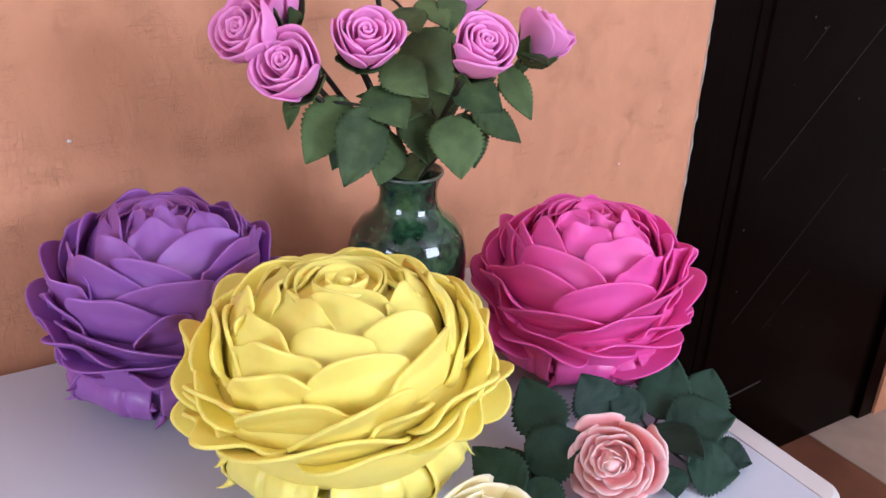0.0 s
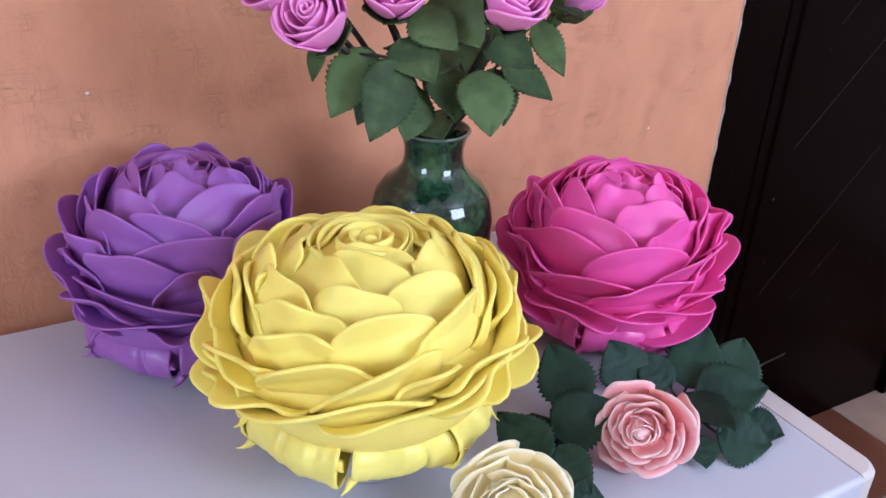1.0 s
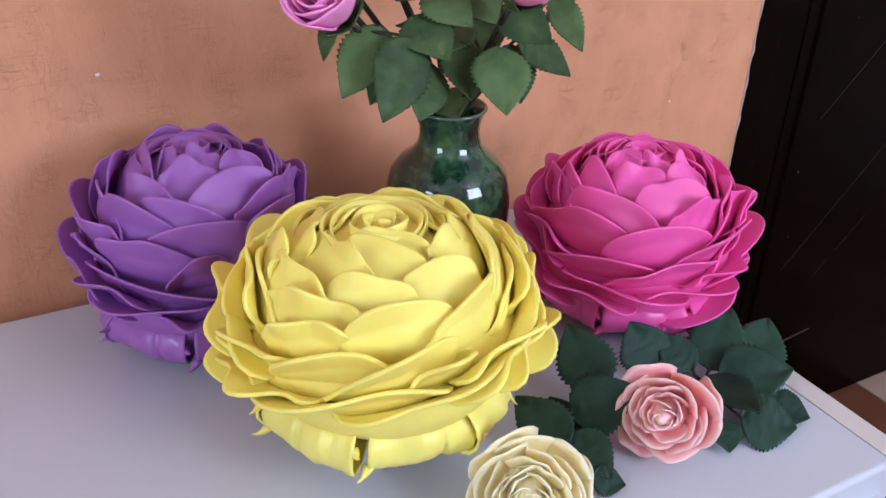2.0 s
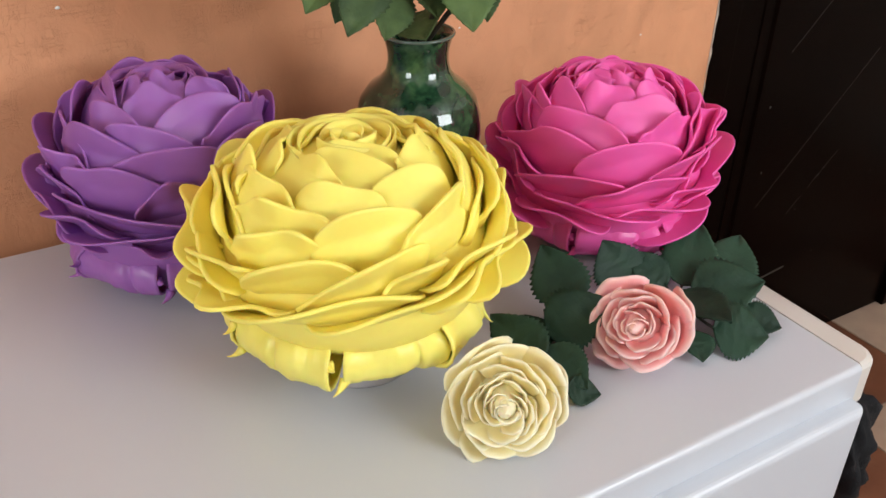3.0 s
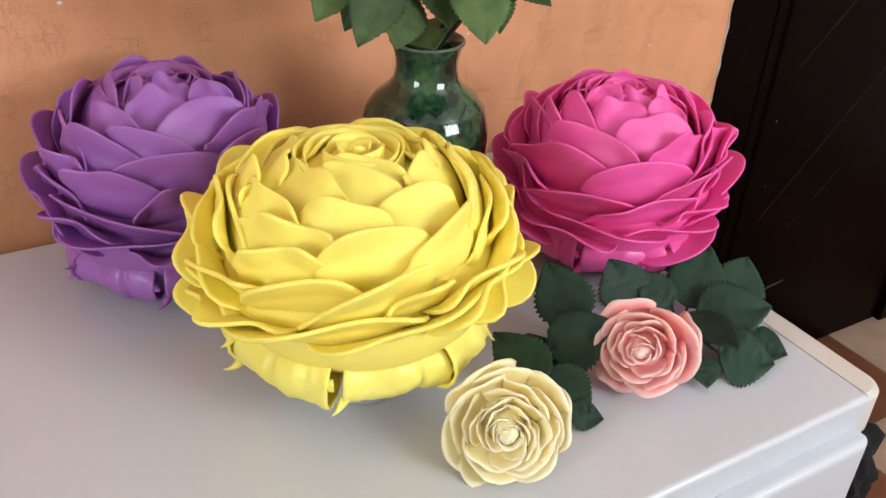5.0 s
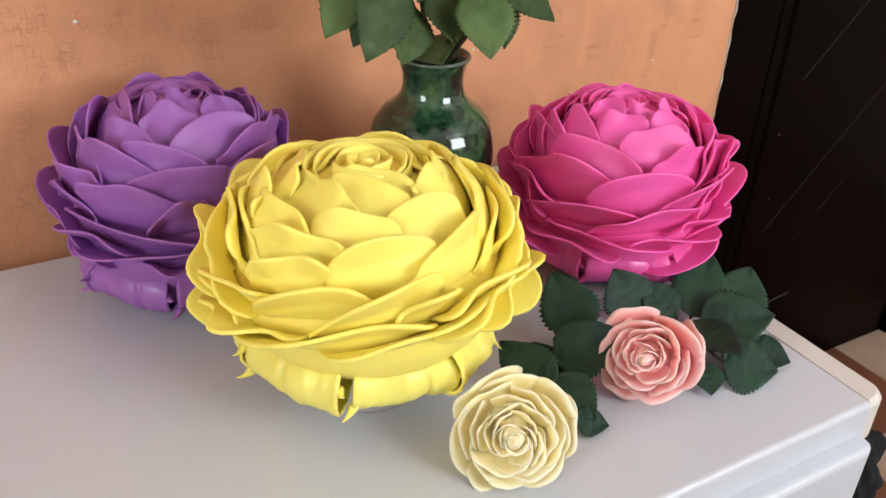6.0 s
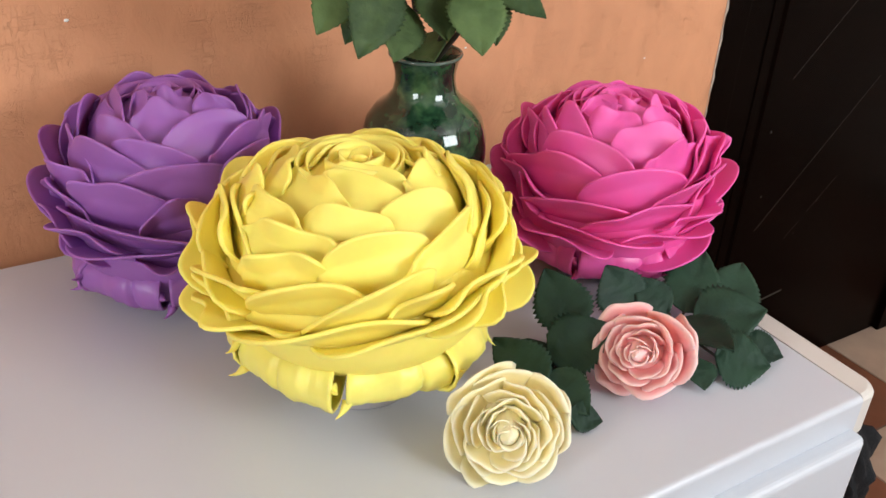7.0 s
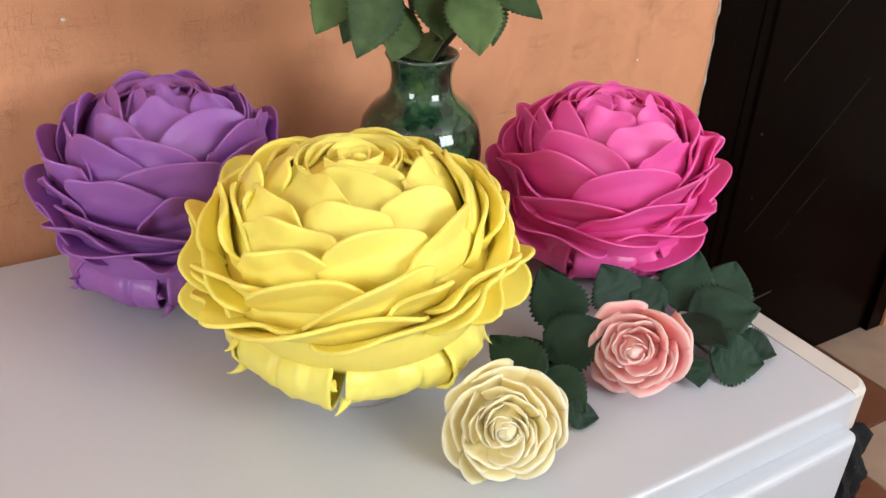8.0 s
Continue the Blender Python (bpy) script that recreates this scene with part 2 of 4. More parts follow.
def sheet(P, thick, edge=1.0):
    """A sheet on the grid P (rows, columns, 3): two skins and a rim; edge: the share of the thickness left at a rounded rim."""
    rows, cols = P.shape[:2]
    nrm = np.cross(np.gradient(P, axis=1), np.gradient(P, axis=0))
    nrm /= np.maximum(np.linalg.norm(nrm, axis=2, keepdims=True), 1e-9)
    body = np.ones((rows, cols, 1))
    body[-1], body[:, 0], body[:, -1] = edge, edge, edge
    half = nrm * body * thick / 2
    verts = np.concatenate([(P + half).reshape(-1, 3), (P - half).reshape(-1, 3)])
    k = rows * cols
    faces = []
    for i in range(rows - 1):
        for j in range(cols - 1):
            a = i * cols + j
            faces.append((a, a + 1, a + cols + 1, a + cols))
            faces.append((k + a, k + a + cols, k + a + cols + 1, k + a + 1))
    ring = [j for j in range(cols)] + [i * cols + cols - 1 for i in range(1, rows)]
    ring += [(rows - 1) * cols + j for j in range(cols - 2, -1, -1)] + [i * cols for i in range(rows - 2, 0, -1)]
    for a, b in zip(ring, ring[1:] + ring[:1]):
        faces.append((b, a, k + a, k + b))
    return verts, faces


def lathe(profile, seg=64):
    """A turned body from (radius, height) pairs, closed where the radius is 0."""
    verts, faces = [], []
    for r, z in profile:
        for j in range(seg):
            a = 2 * math.pi * j / seg
            verts.append((r * math.cos(a), r * math.sin(a), z))
    for i in range(len(profile) - 1):
        for j in range(seg):
            a, b = i * seg + j, i * seg + (j + 1) % seg
            faces.append((a, b, b + seg, a + seg))
    return verts, faces


def tube(points, radii, seg=8):
    """A round rod through points, with a radius at each."""
    pts = [Vector(p) for p in points]
    verts, faces = [], []
    for i, p in enumerate(pts):
        d = (pts[min(i + 1, len(pts) - 1)] - pts[max(i - 1, 0)]).normalized()
        s = d.orthogonal().normalized() if i == 0 else (s - d * s.dot(d)).normalized()
        t = d.cross(s)
        for j in range(seg):
            a = 2 * math.pi * j / seg
            verts.append(p + (s * math.cos(a) + t * math.sin(a)) * radii[i])
    for i in range(len(pts) - 1):
        for j in range(seg):
            a, b = i * seg + j, i * seg + (j + 1) % seg
            faces.append((a, b, b + seg, a + seg))
    faces.append(tuple(range(seg - 1, -1, -1)))
    faces.append(tuple(range(len(verts) - seg, len(verts))))
    return verts, faces


def bezier(a, b, c, n=10):
    a, b, c = Vector(a), Vector(b), Vector(c)
    return [a * (1 - t) ** 2 + b * 2 * t * (1 - t) + c * t * t for t in (i / (n - 1) for i in range(n))]


# ---- the room ----
X0, X1, Y0, HIGH = ROOM
DOOR_X0, DOOR_X1, DOOR_TOP = 1.283, 2.29, 2.12
part("wall_north", box(X0, DOOR_X0, WALL, WALL + 0.16, 0, HIGH), PLASTER, None)
tagged(bpy.data.objects["wall_north"], "orange painted plaster wall with trowel marks", "wall", "", "structure")
w = part("wall_north_right", box(DOOR_X1, X1, WALL, WALL + 0.16, 0, HIGH), PLASTER, None)
tagged(w, "orange painted plaster wall beside the door", "wall", "", "structure")
w = part("wall_north_lintel", box(DOOR_X0, DOOR_X1, WALL, WALL + 0.16, DOOR_TOP, HIGH), PLASTER, None)
tagged(w, "orange painted plaster wall above the door", "wall", "", "structure")


def wall_with_window(name, along, at, lo, hi, win, out):
    """A wall with a real window opening; along: 'x' or 'y'; out: the way its thickness goes."""
    a, b, c, d = win
    t0, t1 = (at, at + 0.16 * out) if out > 0 else (at + 0.16 * out, at)
    bm = bmesh.new()
    for u0, u1, z0, z1 in ((lo, a, 0, HIGH), (b, hi, 0, HIGH), (a, b, 0, c), (a, b, d, HIGH)):
        piece = box(u0, u1, t0, t1, z0, z1) if along == "x" else box(t0, t1, u0, u1, z0, z1)
        me = bpy.data.meshes.new("piece")
        piece.to_mesh(me)
        piece.free()
        bm.from_mesh(me)
        bpy.data.meshes.remove(me)
    w = part(name, bm, ROOM_PAINT, None)
    return tagged(w, "pale cream painted wall with a window opening", "wall", "", "structure")


wall_with_window("wall_south", "x", Y0, X0, X1, WIN_BACK, -1)
wall_with_window("wall_west", "y", X0, Y0, WALL + 0.16, WIN_SIDE, -1)
w = part("wall_east", box(X1, X1 + 0.16, Y0, WALL + 0.16, 0, HIGH), ROOM_PAINT, None)
tagged(w, "pale cream painted wall", "wall", "", "structure")
c = part("ceiling", box(X0 - 0.16, X1 + 0.16, Y0 - 0.16, WALL + 0.16, HIGH, HIGH + 0.12), CEILING, None)
tagged(c, "white painted ceiling", "ceiling", "", "structure")

# ---- floor: checked tiles with sunk grout ----
TILE = 0.34
floor = part("floor", box(X0, X1, Y0, WALL + 0.16, -0.1, -0.004), GROUT, None)
tagged(floor, "checked floor of brown and beige ceramic tiles", "floor", "", "structure")
tile_bm = box(-TILE / 2 + 0.002, TILE / 2 - 0.002, -TILE / 2 + 0.002, TILE / 2 - 0.002, -0.008, 0.0, 0.0015, 1)
tile_mesh = {}
for tint, material in (("brown", TILE_BROWN), ("beige", TILE_BEIGE)):
    me = bpy.data.meshes.new("tile")
    tile_bm.to_mesh(me)
    me.materials.append(material)
    tile_mesh[tint] = me
tile_bm.free()
for i in range(-13, 4):
    for j in range(-8, 1):
        cx, cy = 2.02 + (i + 0.5) * TILE, 0.74 + (j + 0.5) * TILE
        if X0 + 0.1 < cx < X1 - 0.1 and cy > Y0 + 0.1:
            t = add("tile", tile_mesh["brown" if (i + j) % 2 else "beige"], floor)
            t.location = (cx, cy, 0)

# ---- the dark door ----
frame_face, leaf_face = WALL + 0.012, WALL + 0.022
door = thing("door_1", (1.8, leaf_face, 0), "dark brown painted door with a raised panel and scratches", "door", "", "structure")


def under(ob, parent):
    """Hang an object built in world places under a thing, where it stands."""
    ob.parent = parent
    ob.matrix_parent_inverse = Matrix.Translation(parent.location).inverted()
    return ob


def rounded_slab(x0, x1, z0, z1, y0, y1, r, bevel=0.004):
    """An upright slab with rounded corners, its face towards -y."""
    bm = bmesh.new()
    pts = []
    for cx, cz, a0 in ((x1 - r, z0 + r, -90), (x1 - r, z1 - r, 0), (x0 + r, z1 - r, 90), (x0 + r, z0 + r, 180)):
        for k in range(7):
            a = radians(a0 + 15 * k)
            pts.append((cx + r * math.cos(a), cz + r * math.sin(a)))
    rings = [[bm.verts.new((x + (0 if d == 0 else bevel * s * (1 if x < (x0 + x1) / 2 else -1)), y, z + (0 if d == 0 else bevel * s * (1 if z < (z0 + z1) / 2 else -1)))) for x, z in pts]
             for y, d, s in ((y1, 0, 0), (y0 + bevel, 0, 0), (y0, 1, 1))]
    for a, b in zip(rings, rings[1:]):
        for k in range(len(pts)):
            bm.faces.new((a[k], a[(k + 1) % len(pts)], b[(k + 1) % len(pts)], b[k]))
    bm.faces.new(rings[-1])
    bm.faces.new(rings[0])
    return bm


under(part("door_leaf", box(1.362, 2.215, leaf_face, leaf_face + 0.04, 0.006, 2.05, 0.003), DOOR, None), door)
under(part("raised_panel", rounded_slab(1.47, 2.045, 0.235, 1.86, leaf_face - 0.009, leaf_face + 0.002, 0.06, 0.006), DOOR, None), door)
under(part("panel_moulding", rounded_slab(1.44, 2.075, 0.205, 1.89, leaf_face - 0.003, leaf_face + 0.002, 0.08, 0.002), DOOR, None), door)
jamb = part("door_frame", box(DOOR_X0 + 0.004, 1.358, frame_face - 0.006, WALL + 0.15, 0, DOOR_TOP, 0.003), DOOR, None)
under(jamb, door)
under(part("door_frame", box(2.219, DOOR_X1 - 0.004, frame_face - 0.006, WALL + 0.15, 0, DOOR_TOP, 0.003), DOOR, None), door)
under(part("door_frame", box(1.358, 2.219, frame_face - 0.006, WALL + 0.15, 2.054, DOOR_TOP, 0.003), DOOR, None), door)
under(part("door_handle", box(2.12, 2.16, leaf_face - 0.05, leaf_face, 1.0, 1.14, 0.012), SEAM, None), door)
face = leaf_face - 0.0095
rnd = random.Random(5)
for xa, za, xb, zb, wd in ((1.545, 0.885, 1.86, 1.212, 0.0008), (1.54, 0.51, 1.858, 0.85, 0.0007), (1.60, 1.15, 1.66, 1.22, 0.0007),
                           (1.72, 0.52, 1.80, 0.60, 0.0005), (1.66, 0.46, 1.70, 0.50, 0.0005)):
    v = [(xa, face, za), (xb, face, zb), (xb + wd, face, zb - wd), (xa + wd, face, za - wd),
         (xa, face + 0.002, za), (xb, face + 0.002, zb), (xb + wd, face + 0.002, zb - wd), (xa + wd, face + 0.002, za - wd)]
    me = mesh_of("scratch", v, [(0, 3, 2, 1), (0, 1, 5, 4), (2, 3, 7, 6), (1, 2, 6, 5), (3, 0, 4, 7)], SCRATCH, False)
    under(add("scratch", me), door)
for k in range(16):
    x, z, r = rnd.uniform(1.5, 2.03), rnd.uniform(0.3, 1.3), rnd.uniform(0.0012, 0.003)
    v, f = lathe([(0.0001, 0.0012), (r * 0.6, 0.001), (r, 0)], 7)
    me = mesh_of("paint_chip", [(x + a, face + 0.0004 - c, z + b * 1.3) for a, b, c in v], f, SCRATCH)
    under(add("paint_chip", me), door)
v = [(1.591, face - 0.0004, 0.277), (1.704, face - 0.0004, 0.292), (1.706, face - 0.0004, 0.297), (1.594, face - 0.0004, 0.284)]
v += [(a, face + 0.001, c) for a, b, c in v]
me = mesh_of("scuff", v, [(0, 1, 2, 3), (0, 4, 5, 1), (1, 5, 6, 2), (2, 6, 7, 3), (3, 7, 4, 0)], SCRATCH, False)
under(add("scuff", me, None, "pale scuff in the paint"), door)

# the ragged end of the plaster where it meets the door frame
rag = random.Random(3)
pts = []
z = 0.0
while z < DOOR_TOP:
    pts.append((DOOR_X0 + rag.uniform(-0.004, 0.003), z))
    z += rag.uniform(0.008, 0.03)
verts, faces = [], []
for x, z in pts:
    verts += [(DOOR_X0 - 0.004, WALL - 0.0012, z), (x, WALL - 0.0012, z), (x, WALL + 0.012, z), (DOOR_X0 - 0.004, WALL + 0.012, z)]
for i in range(len(pts) - 1):
    a = 4 * i
    for k in range(4):
        faces.append((a + k, a + (k + 1) % 4, a + 4 + (k + 1) % 4, a + 4 + k))
edge = add("trim", mesh_of("trim", verts, faces, PLASTER_EDGE, False))
tagged(edge, "ragged bare plaster edge beside the door frame", "trim", "", "structure")
for x, z, r in ((0.117, 1.166, 0.0032), (1.09, 0.993, 0.0022), (0.70, 1.06, 0.0022), (0.33, 1.30, 0.0018)):
    v, f = lathe([(0.0001, 0.0012), (r * 0.7, 0.001), (r, 0)], 9)
    chip = add("trim", mesh_of("trim", [(x + a, WALL - c, z + b * 0.7) for a, b, c in v], f, CEILING))
    tagged(chip, "small pale chip in the wall paint", "paint chip", "", "structure")

# ---- the refrigerator ----
FX0, FX1, FY0, FY1 = -0.42, 0.77, 0.27, 0.972
fridge = thing("refrigerator", (0.2, 0.6, 0), "low white refrigerator with crimson sides by the wall", "refrigerator")
bm = box(FX0, FX1, FY0, FY1, TOP - 0.053, TOP)
front_top = [e for e in bm.edges if all(abs(v.co.y - FY0) < 1e-6 and abs(v.co.z - TOP) < 1e-6 for v in e.verts)]
bmesh.ops.bevel(bm, geom=front_top, offset=0.007, segments=5, affect="EDGES", profile=0.5)
under(part("top_panel", bm, FRIDGE, None), fridge)


def end_cap(x_in, x_out):
    """A side strip of the top with a rounded front corner and a soft upper edge."""
    s = 1 if x_out > x_in else -1
    w = abs(x_out - x_in)
    outline = [(x_in, FY0 + 0.001)]
    for k in range(9):
        a = radians(-90 + 11.25 * k)
        outline.append((x_out - s * 0.024 + s * 0.024 * math.cos(a), FY0 + 0.025 + 0.024 * math.sin(a)))
    outline += [(x_out, FY1), (x_in, FY1)]
    bm = bmesh.new()
    rings = []
    for z, inset in ((TOP - 0.056, 0), (TOP - 0.006, 0), (TOP - 0.002, 0.002), (TOP + 0.0005, 0.006)):
        cx, cy = (x_in + x_out) / 2, (FY0 + FY1) / 2
        rings.append([bm.verts.new((x - (s * inset if abs(x - x_in) > 1e-6 else 0), y + (inset if y < cy else 0), z)) for x, y in outline])
    k = len(outline)
    for a, b in zip(rings, rings[1:]):
        for i in range(k):
            bm.faces.new((a[i], a[(i + 1) % k], b[(i + 1) % k], b[i]))
    bm.faces.new(rings[-1])
    bm.faces.new(rings[0])
    return bm


under(part("end_cap", end_cap(FX1 + 0.0015, FX1 + 0.036), FRIDGE_CAP, None, "ivory plastic end strip"), fridge)
under(part("end_cap", end_cap(FX0 - 0.0015, FX0 - 0.027), FRIDGE_CAP, None, "ivory plastic end strip"), fridge)
under(part("seam", box(FX1 - 0.001, FX1 + 0.0025, FY0 + 0.004, FY1 - 0.01, TOP - 0.05, TOP - 0.0015), SEAM, None), fridge)
under(part("body", box(FX0 - 0.02, FX1 + 0.0378, FY0 + 0.03, FY1 - 0.004, 0.03, TOP - 0.0535, 0.004), FRIDGE_RED, None, "crimson enamelled cabinet"), fridge)
bm = box(FX0 - 0.02, FX1 - 0.005, FY0 - 0.022, FY0 - 0.0003, 0.10, TOP - 0.043)
bmesh.ops.bevel(bm, geom=[e for e in bm.edges if all(v.co.y < FY0 - 0.02 for v in e.verts)], offset=0.010, segments=5, affect="EDGES", profile=0.5)
under(part("door", bm, FRIDGE, None, "white door with rounded edges"), fridge)
for fx in (FX0 + 0.06, FX1 - 0.06):
    for fy in (FY0 + 0.08, FY1 - 0.08):
        v, f = lathe([(0.0001, 0), (0.022, 0), (0.022, 0.03), (0.0001, 0.03)], 16)
        under(add("foot", mesh_of("foot", [(a + fx, b + fy, c) for a, b, c in v], f, SEAM, False)), fridge)

# a dark cloth bag that hangs at the refrigerator's side
bm = bmesh.new()
bmesh.ops.create_icosphere(bm, subdivisions=5, radius=1)
for v in bm.verts:
    d = v.co.normalized()
    lump = 1 + 0.22 * noise.noise(d * 2.1 + Vector((3, 1, 7))) + 0.13 * noise.noise(d * 5.0) + 0.05 * noise.noise(d * 13)
    fold = 1 + 0.07 * math.sin(9 * math.atan2(d.y, d.x) + 3 * d.z)
    v.co = Vector((d.x * 0.052 * fold, d.y * 0.085 * fold, d.z * 0.125)) * lump
    v.co.x = max(v.co.x, -0.047)
bag = part("cloth_bag", bm, BLACK_CLOTH, None, smooth=True)
bag.location = (FX1 + 0.038 + 0.044, 0.350, 0.640)
tagged(bag, "crumpled black cloth bag hung against the refrigerator", "bag")


# ---- big foam roses ----
def direction(az, el):
    a, e = radians(az), radians(el)
    return np.array([math.cos(a) * math.cos(e), math.sin(a) * math.cos(e), math.sin(e)])


def unit(v):
    return v / np.maximum(np.linalg.norm(v, axis=-1, keepdims=True), 1e-9)


def dome_petal(left, mid, right, R, C, rnd, form, thick=0.003, hug=0.04, corner=0.22, grow=1.0, reach=1.25):
    """A petal laid on a dome like a scale: a cushion that follows the dome, its rim through three directions, turned out at the lip."""
    span, root, lip, curl, start = form
    cols, rows = 25, 20
    a, m, b = direction(*left), direction(*mid), direction(*right)
    U = np.linspace(-reach, reach, cols)
    u = U[:, None]
    rim = unit(a * u * (u - 1) / 2 + m * (1 - u * u) + b * u * (u + 1) / 2)
    ctr = unit(a + m + b)
    flat = math.hypot(ctr[0], ctr[1])
    down = np.array([ctr[0] * ctr[2] / max(flat, 1e-6), ctr[1] * ctr[2] / max(flat, 1e-6), -flat])
    ctr_low = unit(ctr + math.tan(radians(span)) * down)
    side = np.cross(ctr, down)
    low = unit(ctr_low + side * ((rim @ side)[:, None]) * 0.85)
    ph, amp = rnd.uniform(0, 6.28), rnd.uniform(0.004, 0.012)
    ripple, rate = rnd.uniform(0.010, 0.022), rnd.uniform(3.0, 6.0)
    skew = rnd.uniform(-0.35, 0.35)
    wide = np.clip(0.85 + 0.30 * np.sin(rate * U + ph) + skew * U - 0.25 * U * U, 0.2, 1.4)
    tuck = 0.13 * np.clip((np.abs(U) - 0.9) / 0.35, 0, 1.2) ** 2
    P = np.zeros((rows, cols, 3))
    for i in range(rows):
        t = 1 - (1 - i / (rows - 1)) ** 1.6
        w = np.clip((t - 1 + (1 - start) * (0.6 + 0.4 * wide)) / ((1 - start) * (0.6 + 0.4 * wide)), 0, 1)
        vv = t * (1 - corner * np.abs(U / reach) ** 6) * (1 + 0.02 * np.sin(rate * U + 2 * ph) * t)
        d = unit(low * (1 - vv)[:, None] + rim * vv[:, None])
        rho = root + (lip - root) * (1 - (1 - np.minimum(vv, 1)) ** 1.55) - hug * U ** 2 * t * t - tuck * t
        rho = rho + amp * np.sin(2.6 * U + ph) * t
        rho = rho + curl * wide * w ** 1.35
        rho = rho + ripple * np.sin(rate * U + 1.7 * ph) * t ** 4
        full = (np.hypot(d[:, 0], d[:, 1]) ** 2.6 + np.abs(d[:, 2]) ** 2.6) ** (-1 / 2.6)
        P[i] = d * (rho * grow * full)[:, None] * np.array([R, R, C])
    return sheet(P, thick, 0.45)


def petal_form(el, lush):
    """How a petal at that height of the dome stands: span below the rim, root and lip as shares of the dome, turn of the lip, where it starts."""
    if el < 2:
        return 18, 0.60, 0.89, 0.15 * lush, 0.62
    if el < 16:
        return 20, 0.62, 0.895, 0.135 * lush, 0.68
    if el < 34:
        return 25, 0.64, 0.91, 0.115 * lush, 0.74
    if el < 56:
        return 30, 0.66, 0.935, 0.09 * lush, 0.77
    return 32, 0.68, 0.965, 0.06 * lush, 0.80


